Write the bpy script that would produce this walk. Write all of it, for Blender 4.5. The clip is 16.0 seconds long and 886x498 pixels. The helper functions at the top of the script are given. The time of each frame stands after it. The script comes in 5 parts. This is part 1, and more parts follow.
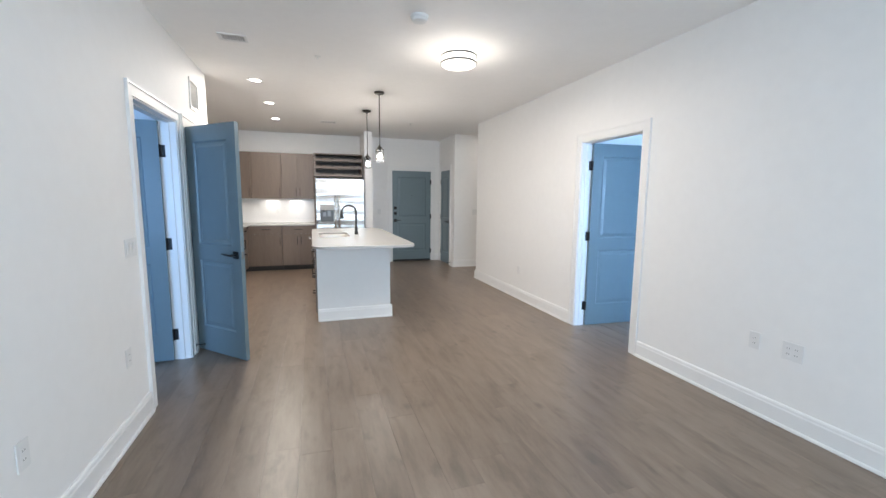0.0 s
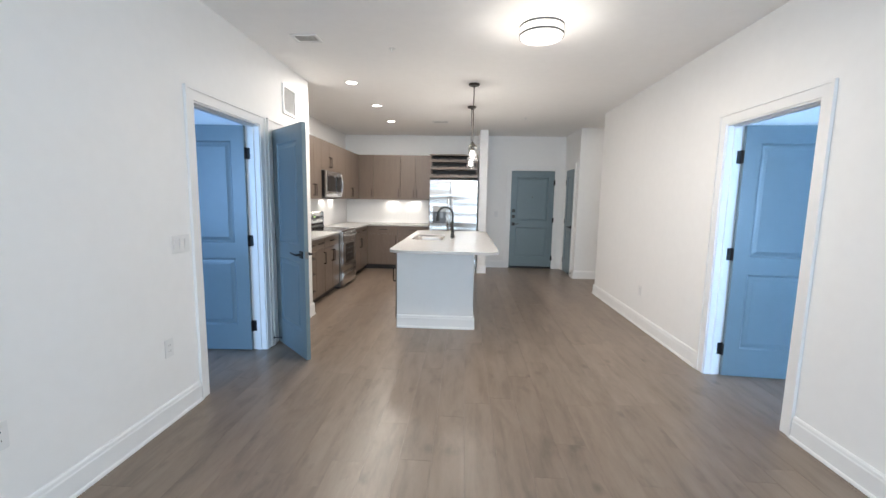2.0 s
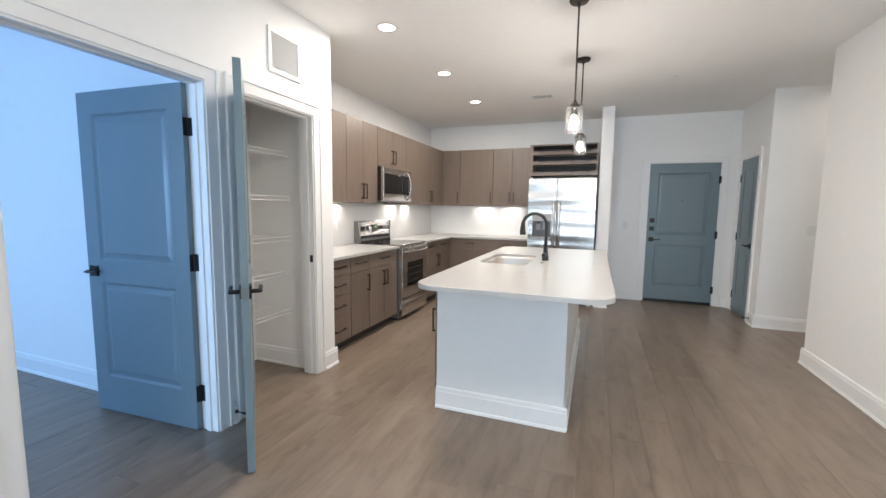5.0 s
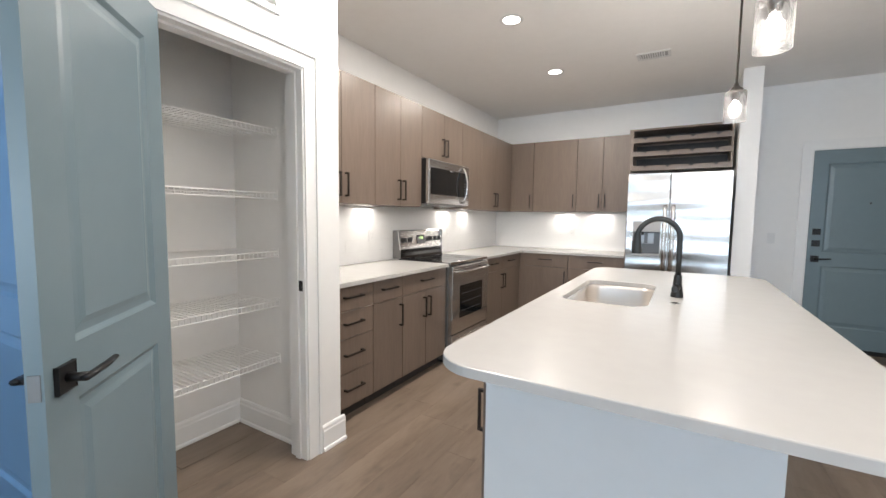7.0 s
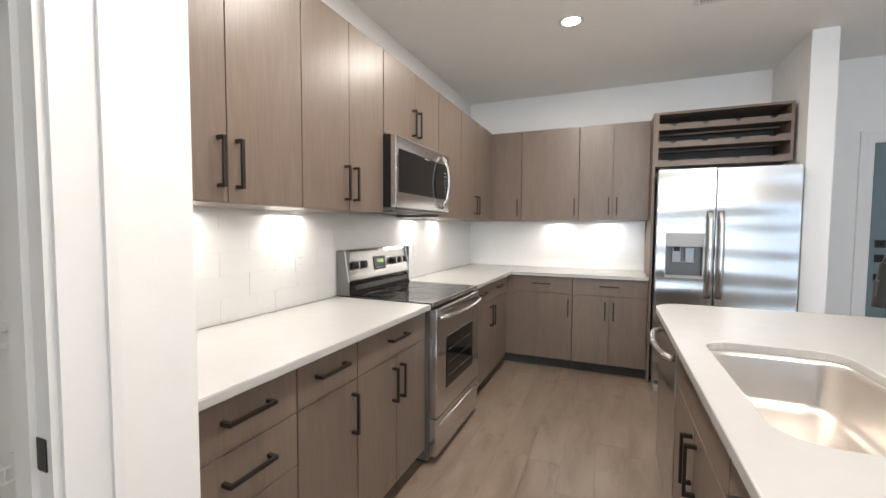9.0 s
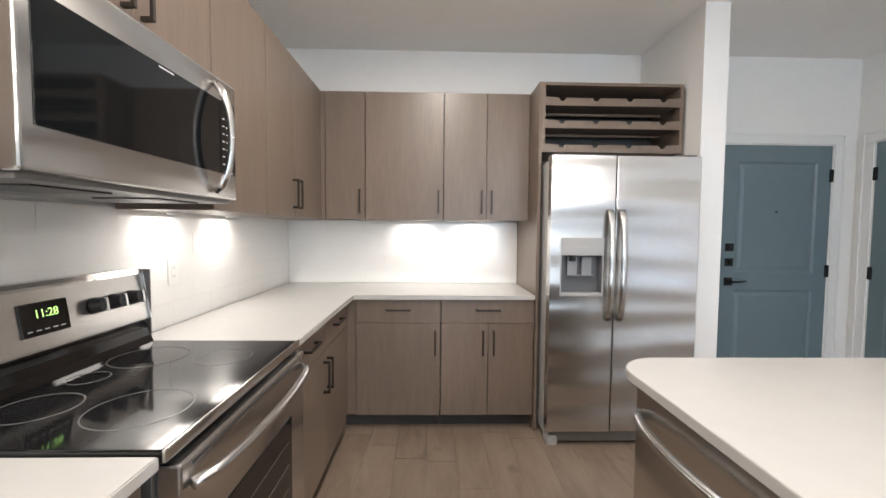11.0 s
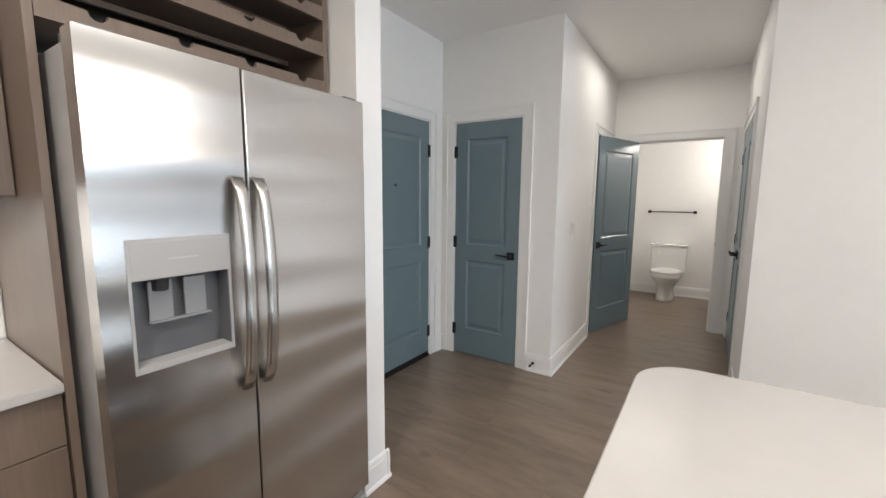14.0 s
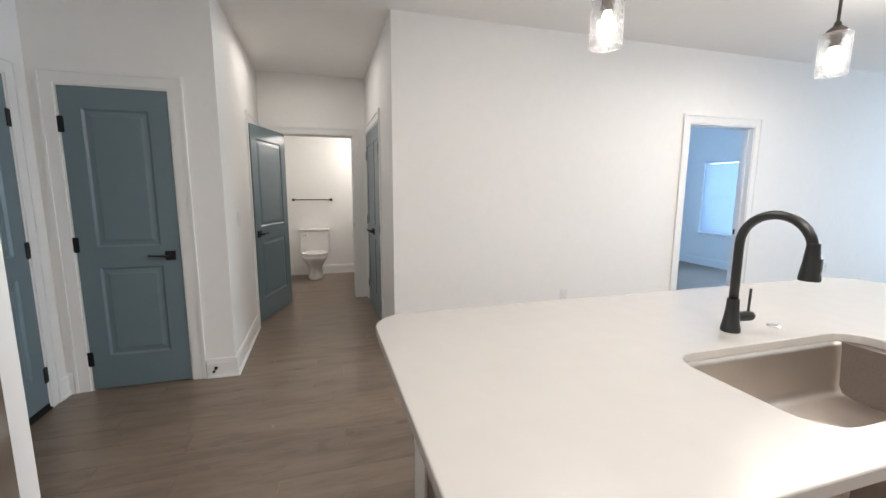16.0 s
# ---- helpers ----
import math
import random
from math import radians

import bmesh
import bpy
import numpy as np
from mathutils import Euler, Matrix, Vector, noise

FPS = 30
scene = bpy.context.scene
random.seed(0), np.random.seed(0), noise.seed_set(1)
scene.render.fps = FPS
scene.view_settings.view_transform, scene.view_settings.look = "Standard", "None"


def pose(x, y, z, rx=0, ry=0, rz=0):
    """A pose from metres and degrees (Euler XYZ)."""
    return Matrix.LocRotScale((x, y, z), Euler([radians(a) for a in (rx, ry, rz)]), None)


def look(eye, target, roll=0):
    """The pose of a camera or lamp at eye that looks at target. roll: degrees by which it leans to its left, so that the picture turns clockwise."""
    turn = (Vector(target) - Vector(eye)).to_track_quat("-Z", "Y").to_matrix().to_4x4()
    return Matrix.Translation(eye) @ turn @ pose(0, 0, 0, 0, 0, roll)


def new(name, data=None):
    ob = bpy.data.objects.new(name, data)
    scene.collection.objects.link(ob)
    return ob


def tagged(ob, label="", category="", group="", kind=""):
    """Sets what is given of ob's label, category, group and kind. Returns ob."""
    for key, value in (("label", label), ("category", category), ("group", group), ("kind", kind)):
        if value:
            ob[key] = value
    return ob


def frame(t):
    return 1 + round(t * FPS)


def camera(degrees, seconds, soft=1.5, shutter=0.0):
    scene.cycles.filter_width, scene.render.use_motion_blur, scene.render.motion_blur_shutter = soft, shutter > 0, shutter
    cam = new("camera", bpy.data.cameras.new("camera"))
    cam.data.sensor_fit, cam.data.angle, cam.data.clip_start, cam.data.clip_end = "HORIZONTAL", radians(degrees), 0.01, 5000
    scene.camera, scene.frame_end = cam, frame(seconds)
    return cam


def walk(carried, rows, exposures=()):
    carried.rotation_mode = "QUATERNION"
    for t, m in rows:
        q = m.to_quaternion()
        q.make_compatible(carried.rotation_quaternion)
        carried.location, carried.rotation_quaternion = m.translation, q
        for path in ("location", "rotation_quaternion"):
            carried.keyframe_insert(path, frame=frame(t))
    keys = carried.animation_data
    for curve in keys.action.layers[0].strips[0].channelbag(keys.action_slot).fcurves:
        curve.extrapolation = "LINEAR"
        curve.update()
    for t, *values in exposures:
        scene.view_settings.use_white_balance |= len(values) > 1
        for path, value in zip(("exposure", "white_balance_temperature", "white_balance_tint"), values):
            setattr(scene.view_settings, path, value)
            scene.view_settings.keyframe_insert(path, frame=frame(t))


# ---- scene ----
cam = camera(95.2, 16.0)
PATH = [
    (0, (0.04, 0.734, 1.433), (0.654, 2.621, 1.187), 0.5),
    (0.5, (0.228, 0.751, 1.419), (0.591, 2.702, 1.17), 0.7),
    (1, (0.464, 0.798, 1.44), (0.604, 2.778, 1.19), 0.8),
    (1.5, (0.664, 0.93, 1.436), (0.659, 2.914, 1.189), 0.9),
    (2, (0.811, 1.152, 1.437), (0.71, 3.134, 1.192), 1.0),
    (2.5, (0.943, 1.419, 1.438), (0.757, 3.396, 1.201), 1.1),
    (3, (1.01, 1.714, 1.426), (0.725, 3.68, 1.198), 0.8),
    (3.5, (1.057, 2.041, 1.418), (0.655, 3.988, 1.196), 0.8),
    (4, (1.101, 2.392, 1.403), (0.598, 4.316, 1.189), 0.7),
    (4.2, (1.093, 2.524, 1.396), (0.556, 4.439, 1.185), 0.7),
    (6.5, (0.844, 3.941, 1.331), (-0.135, 5.673, 1.154), 0.6),
    (7, (0.669, 4.228, 1.323), (-0.347, 5.939, 1.166), 0.7),
    (7.5, (0.456, 4.46, 1.342), (-0.566, 6.169, 1.188), 0.9),
    (8, (0.217, 4.72, 1.325), (-0.77, 6.45, 1.196), 0.8),
    (10.5, (-0.529, 6.246, 1.343), (-0.722, 8.233, 1.239), 0.3),
    (11, (-0.573, 6.54, 1.349), (-0.523, 8.537, 1.25), 0.5),
    (11.5, (-0.585, 6.81, 1.399), (-0.256, 8.779, 1.272), 0.5),
    (12, (-0.549, 7.036, 1.405), (0.041, 8.941, 1.262), 0.5),
    (12.5, (-0.446, 7.278, 1.395), (0.414, 9.078, 1.246), 0.6),
    (13, (-0.367, 7.465, 1.421), (0.761, 9.104, 1.222), 1.1),
    (13.5, (-0.299, 7.645, 1.414), (1.119, 9.038, 1.194), 0.5),
    (14, (-0.202, 7.752, 1.418), (1.457, 8.839, 1.165), 0.5),
    (14.5, (-0.122, 7.861, 1.427), (1.72, 8.586, 1.146), 0.6),
    (15, (-0.131, 7.939, 1.444), (1.825, 8.227, 1.142), 0.9),
    (15.5, (-0.303, 7.942, 1.392), (1.67, 7.791, 1.105), 0.1),
    (16, (-0.37, 8.063, 1.403), (1.527, 7.498, 1.113), 0.2),
]
walk(cam, [(t, look(eye, target, roll)) for t, eye, target, roll in PATH],
     exposures=[(0, -0.06), (3, -0.03), (6.5, 0.10), (8, 0.08), (10.5, 0.2), (13, 0.22), (15, 0.2), (16, 0.08)])

# ---- light ----
world = bpy.data.worlds.new("sky")
scene.world = world
world.use_nodes = True
wn = world.node_tree
sky = wn.nodes.new("ShaderNodeTexSky")
sky.sky_type, sky.sun_disc = "NISHITA", False
sky.sun_elevation, sky.sun_rotation = radians(40), radians(160)
wn.links.new(sky.outputs[0], wn.nodes["Background"].inputs[0])
wn.nodes["Background"].inputs[1].default_value = 0.12
sun = new("sun", bpy.data.lights.new("sun", "SUN"))
sun.data.energy, sun.data.angle, sun.data.color = 2.0, radians(0.6), (1, 0.95, 0.88)
sun.matrix_world = look((3, 20, 14), (0, 0, 0))


def lamp(name, kind, m, watts, color, size=0.1, size_y=0.0, spread=None):
    d = bpy.data.lights.new(name, kind)
    d.energy, d.color = watts, color
    if kind == "AREA":
        d.size = size
        if size_y:
            d.shape, d.size_y = "RECTANGLE", size_y
        if spread:
            d.spread = radians(spread)
    else:
        d.shadow_soft_size = size
    ob = new(name, d)
    ob.matrix_world = m
    return ob


WARM, DAY, SOFT = (1.0, 0.925, 0.855), (0.34, 0.60, 1.0), (1.0, 0.93, 0.86)
DOWN = lambda x, y, z: pose(x, y, z)
CANS = [(-0.52, 5.94), (-0.475, 7.085), (-0.485, 8.27)]
PENDANTS = [(0.89, 5.975), (0.885, 7.11)]
for x, y in CANS:
    lamp("can_light", "AREA", DOWN(x, y, 2.725), 21, WARM, 0.13)
for x, y in PENDANTS:
    lamp("pendant_light", "POINT", pose(x, y, 1.96), 9, WARM, 0.03)
lamp("drum_light", "AREA", DOWN(1.35, 4.35, 2.60), 29, WARM, 0.3)
lamp("drum_glow", "POINT", pose(1.35, 4.35, 2.56), 12, WARM, 0.12)
# unseen lamp added over the vanity to light the bathroom; no fitting is built
lamp("unseen_bath_light", "AREA", look((6.0, 7.25, 2.25), (6.0, 8.2, 1.2)), 14, WARM, 0.6, 0.12)
# added fill that brightens the hall; no lamp hangs there
lamp("hall_fill", "AREA", DOWN(3.9, 8.2, 2.70), 6.5, WARM, 0.7)
for x, y in ((-1.56, 6.3), (-1.56, 6.9), (-1.56, 8.25), (-1.56, 8.72)):
    lamp("puck_light", "AREA", DOWN(x - 0.05, y, 1.39), 1.5, SOFT, 0.22)
for x in (-0.72, -0.25):
    lamp("puck_light", "AREA", DOWN(x, 9.65, 1.39), 1.5, SOFT, 0.22)
# daylight through the glass door behind, and the bedroom windows
lamp("day_rear", "AREA", pose(0.9, -2.35, 1.25, 90, 0, 0), 150, (0.60, 0.79, 1.0), 3.4, 2.2)
lamp("day_bed_left", "AREA", look((-3.0, 0.35, 1.45), (-3.0, 3.0, 1.3)), 115, (0.28, 0.54, 1.0), 1.6, 1.5)
lamp("day_bed_right", "AREA", look((5.25, 0.85, 1.35), (5.2, 3.0, 1.2)), 42, DAY, 0.9, 1.5)
# fill for the open right bedroom door, set in an added window
lamp("bed_door_fill", "AREA", look((3.75, 0.95, 1.4), (3.7, 3.0, 1.2)), 110, DAY, 1.0, 1.4)


# ---- materials ----
def material(name, base, rough=0.5, metal=0.0, spec=None, grain=0.0, scale=(1, 1, 1), bump=0.0, bump_scale=200.0, bump_dist=0.002,
             rough_var=0.0, bump_detail=4, emit=None, coat=0.0, vary=0.0, mottle=0.06):
    m = bpy.data.materials.new(name)
    m.use_nodes = True
    n, l = m.node_tree.nodes, m.node_tree.links
    b = n["Principled BSDF"]
    b.inputs["Roughness"].default_value, b.inputs["Metallic"].default_value = rough, metal
    b.inputs["Coat Weight"].default_value = coat
    if spec is not None:
        b.inputs["Specular IOR Level"].default_value = spec
    tc = n.new("ShaderNodeTexCoord")
    mp = n.new("ShaderNodeMapping")
    mp.inputs["Scale"].default_value = scale
    l.new(tc.outputs["Object"], mp.inputs[0])
    big = n.new("ShaderNodeTexNoise")
    big.inputs["Scale"].default_value, big.inputs["Detail"].default_value = 2.5, 3
    l.new(mp.outputs[0], big.inputs[0])
    fine = n.new("ShaderNodeTexNoise")
    fine.inputs["Scale"].default_value, fine.inputs["Detail"].default_value = 14, 8
    l.new(mp.outputs[0], fine.inputs[0])
    mix = n.new("ShaderNodeMix")
    mix.data_type = "RGBA"
    dark, light = [c * (1 - mottle) for c in base], [min(1, c * (1 + mottle)) for c in base]
    mix.inputs[6].default_value, mix.inputs[7].default_value = (*dark, 1), (*light, 1)
    l.new(big.outputs[0], mix.inputs[0])
    g = n.new("ShaderNodeMix")
    g.data_type, g.blend_type = "RGBA", "MULTIPLY"
    g.inputs[0].default_value = 1.0
    ramp = n.new("ShaderNodeMapRange")
    ramp.inputs[1].default_value, ramp.inputs[2].default_value = 0.3, 0.7
    ramp.inputs[3].default_value, ramp.inputs[4].default_value = 1 - grain, 1 + grain
    l.new(fine.outputs[0], ramp.inputs[0])
    l.new(mix.outputs[2], g.inputs[6])
    l.new(ramp.outputs[0], g.inputs[7])
    last = g.outputs[2]
    if vary:
        info = n.new("ShaderNodeObjectInfo")
        r2 = n.new("ShaderNodeMapRange")
        r2.inputs[3].default_value, r2.inputs[4].default_value = 1 - vary, 1 + vary
        l.new(info.outputs["Random"], r2.inputs[0])
        g2 = n.new("ShaderNodeMix")
        g2.data_type, g2.blend_type = "RGBA", "MULTIPLY"
        g2.inputs[0].default_value = 1.0
        l.new(last, g2.inputs[6])
        l.new(r2.outputs[0], g2.inputs[7])
        last = g2.outputs[2]
    l.new(last, b.inputs["Base Color"])
    if rough_var:
        rr = n.new("ShaderNodeMapRange")
        rr.inputs[3].default_value, rr.inputs[4].default_value = max(0.02, rough - rough_var), rough + rough_var
        l.new(big.outputs[0], rr.inputs[0])
        l.new(rr.outputs[0], b.inputs["Roughness"])
    if bump:
        bn = n.new("ShaderNodeTexNoise")
        bn.inputs["Scale"].default_value, bn.inputs["Detail"].default_value = bump_scale, bump_detail
        l.new(mp.outputs[0], bn.inputs[0])
        bp = n.new("ShaderNodeBump")
        bp.inputs["Strength"].default_value, bp.inputs["Distance"].default_value = bump, bump_dist
        l.new(bn.outputs[0], bp.inputs["Height"])
        l.new(bp.outputs[0], b.inputs["Normal"])
    if emit:
        b.inputs["Emission Color"].default_value, b.inputs["Emission Strength"].default_value = (*emit[0], 1), emit[1]
    return m


WALL = material("wall_paint", (0.865, 0.86, 0.845), 0.6, grain=0.01, bump=0.15, bump_scale=180, mottle=0.012)
CEIL = material("ceiling_paint", (0.93, 0.915, 0.895), 0.8, grain=0.01, bump=0.2, bump_scale=120, mottle=0.012)
TRIM = material("trim_paint", (0.84, 0.84, 0.83), 0.32, grain=0.01, mottle=0.01)
DOOR = material("door_paint", (0.158, 0.218, 0.248), 0.30, grain=0.02, bump=0.08, bump_scale=260, mottle=0.02)
BLACK = material("black_metal", (0.012, 0.012, 0.013), 0.42, 0.3, grain=0.1)
FAUCET = material("gunmetal", (0.05, 0.052, 0.052), 0.33, 0.75, grain=0.1)
BRONZE = material("dark_bronze", (0.05, 0.042, 0.036), 0.38, 0.7, grain=0.1)
LAMINATE = material("brown_laminate", (0.170, 0.128, 0.100), 0.34, grain=0.08, mottle=0.13, scale=(9, 9, 0.6), vary=0.05, bump=0.1, bump_scale=60)
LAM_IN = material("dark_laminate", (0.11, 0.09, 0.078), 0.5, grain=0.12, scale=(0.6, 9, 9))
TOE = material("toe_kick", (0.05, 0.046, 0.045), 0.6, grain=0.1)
QUARTZ = material("white_quartz", (0.48, 0.47, 0.453), 0.26, grain=0.015, mottle=0.02, coat=0.03)
STEEL = material("brushed_steel", (0.63, 0.62, 0.605), 0.25, 1.0, grain=0.006, scale=(0.5, 0.5, 3.0), rough_var=0.02, mottle=0.01, bump=0.9, bump_detail=0, bump_scale=1.9, bump_dist=0.035)
STEEL_SIDE = material("appliance_side", (0.20, 0.198, 0.196), 0.4, 0.6, grain=0.05)
FRIDGE_SIDE = material("fridge_side", (0.50, 0.495, 0.49), 0.35, 0.15, grain=0.04)
CHROME = material("polished_steel", (0.75, 0.74, 0.73), 0.12, 1.0)
SINKM = material("sink_steel", (0.84, 0.79, 0.74), 0.33, 1.0, grain=0.01, rough_var=0.04)
GLASSB = material("black_glass", (0.006, 0.007, 0.008), 0.06, 0.0, spec=0.5)
COOKTOP = material("cooktop_glass", (0.010, 0.010, 0.011), 0.07, 0.0, spec=0.6)
PLASTIC = material("white_plastic", (0.78, 0.78, 0.77), 0.3, grain=0.01)
DARKP = material("dark_plastic", (0.03, 0.03, 0.032), 0.4)
GREYP = material("grey_plastic", (0.38, 0.38, 0.38), 0.35)
TILE = material("white_glazed_tile", (0.86, 0.86, 0.85), 0.2, grain=0.01, vary=0.01, mottle=0.01, coat=0.2)
GROUT = material("grout", (0.85, 0.85, 0.84), 0.8, grain=0.03)
WIRE = material("white_wire", (0.85, 0.85, 0.84), 0.3)
CERAMIC = material("toilet_ceramic", (0.82, 0.82, 0.80), 0.1, coat=0.5)
BLIND = material("blind_slat", (0.80, 0.82, 0.85), 0.4)
CANLENS = material("lamp_lens", (0.9, 0.9, 0.9), 0.4, emit=((1.0, 0.93, 0.84), 9))
DRUM = material("drum_diffuser", (0.9, 0.9, 0.88), 0.4, emit=((1.0, 0.93, 0.84), 2.4))
BULB = material("bulb", (0.9, 0.9, 0.88), 0.4, emit=((1.0, 0.95, 0.88), 35))
LCD = material("green_digits", (0.02, 0.05, 0.02), 0.4, emit=((0.55, 1.0, 0.25), 1.6))
PRINT = material("pale_print", (0.45, 0.46, 0.48), 0.4)
RECESS = material("dispenser_plastic", (0.13, 0.135, 0.145), 0.25, grain=0.02)
PADDLE = material("paddle_plastic", (0.24, 0.25, 0.27), 0.08, coat=0.5)
RING = material("burner_print", (0.16, 0.16, 0.16), 0.2)
CARPET = material("ground_soil", (0.12, 0.14, 0.08), 0.9, grain=0.3)

GLASS = bpy.data.materials.new("clear_glass")
GLASS.use_nodes = True
gb = GLASS.node_tree.nodes["Principled BSDF"]
gb.inputs["Transmission Weight"].default_value, gb.inputs["Roughness"].default_value = 1.0, 0.02
gb.inputs["IOR"].default_value = 1.45
SEEDED = GLASS.copy()
SEEDED.name = "seeded_glass"
sn, sl = SEEDED.node_tree.nodes, SEEDED.node_tree.links
st = sn.new("ShaderNodeTexVoronoi")
st.inputs["Scale"].default_value = 90
stc = sn.new("ShaderNodeTexCoord")
sl.new(stc.outputs["Object"], st.inputs[0])
sb = sn.new("ShaderNodeBump")
sb.inputs["Strength"].default_value, sb.inputs["Distance"].default_value = 0.6, 0.004
sl.new(st.outputs[0], sb.inputs["Height"])
sl.new(sb.outputs[0], sn["Principled BSDF"].inputs["Normal"])
sn["Principled BSDF"].inputs["Roughness"].default_value = 0.14
bn_, bl_ = BLIND.node_tree.nodes, BLIND.node_tree.links
tr = bn_.new("ShaderNodeBsdfTranslucent")
tr.inputs[0].default_value = (0.75, 0.78, 0.82, 1)
ms = bn_.new("ShaderNodeMixShader")
ms.inputs[0].default_value = 0.22
bl_.new(bn_["Principled BSDF"].outputs[0], ms.inputs[1])
bl_.new(tr.outputs[0], ms.inputs[2])
bl_.new(ms.outputs[0], bn_["Material Output"].inputs[0])
MIRROR = material("mirror_silver", (0.9, 0.9, 0.9), 0.01, 1.0, mottle=0)


def floor_material():
    m = bpy.data.materials.new("vinyl_oak_plank")
    m.use_nodes = True
    n, l = m.node_tree.nodes, m.node_tree.links
    b = n["Principled BSDF"]
    geo, info = n.new("ShaderNodeTexCoord"), n.new("ShaderNodeObjectInfo")
    off = n.new("ShaderNodeVectorMath")
    off.operation = "SCALE"
    comb = n.new("ShaderNodeCombineXYZ")
    l.new(info.outputs["Random"], comb.inputs[0])
    l.new(info.outputs["Random"], comb.inputs[1])
    l.new(comb.outputs[0], off.inputs[0])
    off.inputs[3].default_value = 37.0
    add = n.new("ShaderNodeVectorMath")
    l.new(geo.outputs["Object"], add.inputs[0])
    l.new(off.outputs[0], add.inputs[1])
    mp = n.new("ShaderNodeMapping")
    mp.inputs["Scale"].default_value = (4.2, 0.85, 1)
    l.new(add.outputs[0], mp.inputs[0])
    streak = n.new("ShaderNodeTexNoise")
    streak.inputs["Scale"].default_value, streak.inputs["Detail"].default_value = 2.2, 9
    streak.inputs["Roughness"].default_value, streak.inputs["Distortion"].default_value = 0.66, 0.25
    l.new(mp.outputs[0], streak.inputs[0])
    mp2 = n.new("ShaderNodeMapping")
    mp2.inputs["Scale"].default_value = (4.6, 2.4, 1)
    l.new(add.outputs[0], mp2.inputs[0])
    knots = n.new("ShaderNodeTexNoise")
    knots.inputs["Scale"].default_value, knots.inputs["Detail"].default_value = 1.6, 5
    l.new(mp2.outputs[0], knots.inputs[0])
    r = n.new("ShaderNodeValToRGB")
    r.color_ramp.elements[0].position, r.color_ramp.elements[0].color = 0.25, (0.142, 0.105, 0.078, 1)
    r.color_ramp.elements[1].position, r.color_ramp.elements[1].color = 0.78, (0.285, 0.222, 0.173, 1)
    e = r.color_ramp.elements.new(0.5)
    e.color = (0.222, 0.169, 0.129, 1)
    l.new(streak.outputs[0], r.inputs[0])
    kr = n.new("ShaderNodeMapRange")
    kr.inputs[1].default_value, kr.inputs[2].default_value = 0.60, 0.76
    kr.inputs[3].default_value, kr.inputs[4].default_value = 1.0, 0.68
    l.new(knots.outputs[0], kr.inputs[0])
    spots = n.new("ShaderNodeTexVoronoi")
    spots.inputs["Scale"].default_value = 1.0
    mp3 = n.new("ShaderNodeMapping")
    mp3.inputs["Scale"].default_value = (3.0, 1.9, 1)
    wob = n.new("ShaderNodeVectorMath")
    l.new(add.outputs[0], wob.inputs[0])
    sc = n.new("ShaderNodeVectorMath")
    sc.operation = "SCALE"
    sc.inputs[3].default_value = 0.05
    l.new(streak.outputs[1], sc.inputs[0])
    l.new(sc.outputs[0], wob.inputs[1])
    l.new(wob.outputs[0], mp3.inputs[0])
    l.new(mp3.outputs[0], spots.inputs[0])
    sp_r = n.new("ShaderNodeMapRange")
    sp_r.inputs[1].default_value, sp_r.inputs[2].default_value = 0.02, 0.12
    sp_r.inputs[3].default_value, sp_r.inputs[4].default_value = 0.6, 1.0
    l.new(spots.outputs[0], sp_r.inputs[0])
    knot_mul = n.new("ShaderNodeMath")
    knot_mul.operation = "MULTIPLY"
    l.new(kr.outputs[0], knot_mul.inputs[0])
    l.new(sp_r.outputs[0], knot_mul.inputs[1])
    vr = n.new("ShaderNodeMapRange")
    vr.inputs[3].default_value, vr.inputs[4].default_value = 0.94, 1.06
    l.new(info.outputs["Random"], vr.inputs[0])
    mul = n.new("ShaderNodeMath")
    mul.operation = "MULTIPLY"
    l.new(knot_mul.outputs[0], mul.inputs[0])
    l.new(vr.outputs[0], mul.inputs[1])
    mx = n.new("ShaderNodeMix")
    mx.data_type, mx.blend_type = "RGBA", "MULTIPLY"
    mx.inputs[0].default_value = 1.0
    l.new(r.outputs[0], mx.inputs[6])
    l.new(mul.outputs[0], mx.inputs[7])
    l.new(mx.outputs[2], b.inputs["Base Color"])
    rr = n.new("ShaderNodeMapRange")
    rr.inputs[3].default_value, rr.inputs[4].default_value = 0.25, 0.38
    l.new(streak.outputs[0], rr.inputs[0])
    l.new(rr.outputs[0], b.inputs["Roughness"])
    bp = n.new("ShaderNodeBump")
    bp.inputs["Strength"].default_value, bp.inputs["Distance"].default_value = 0.25, 0.001
    l.new(streak.outputs[0], bp.inputs["Height"])
    l.new(bp.outputs[0], b.inputs["Normal"])
    return m


PLANK = floor_material()


# ---- mesh helpers ----
MIRRORED = [False]


def thing(name, label="", category="", group="", kind="", m=None):
    ob = new(name)
    if m is not None:
        ob.matrix_world = m
    return tagged(ob, label, category, group, kind)


def finish(bm, name, mat, smooth=False):
    bmesh.ops.recalc_face_normals(bm, faces=bm.faces)
    me = bpy.data.meshes.new(name)
    bm.to_mesh(me)
    bm.free()
    if MIRRORED[0]:
        me.transform(Matrix.Diagonal((-1, 1, 1, 1)))
        me.flip_normals()
    if smooth:
        me.polygons.foreach_set("use_smooth", [True] * len(me.polygons))
    me.materials.append(mat)
    return me


def part(name, bm, mat, parent=None, label="", m=None, smooth=False, kind=""):
    ob = new(name, finish(bm, name, mat, smooth))
    ob.parent = parent
    if m is not None:
        ob.matrix_local = m
    return tagged(ob, label, kind=kind)


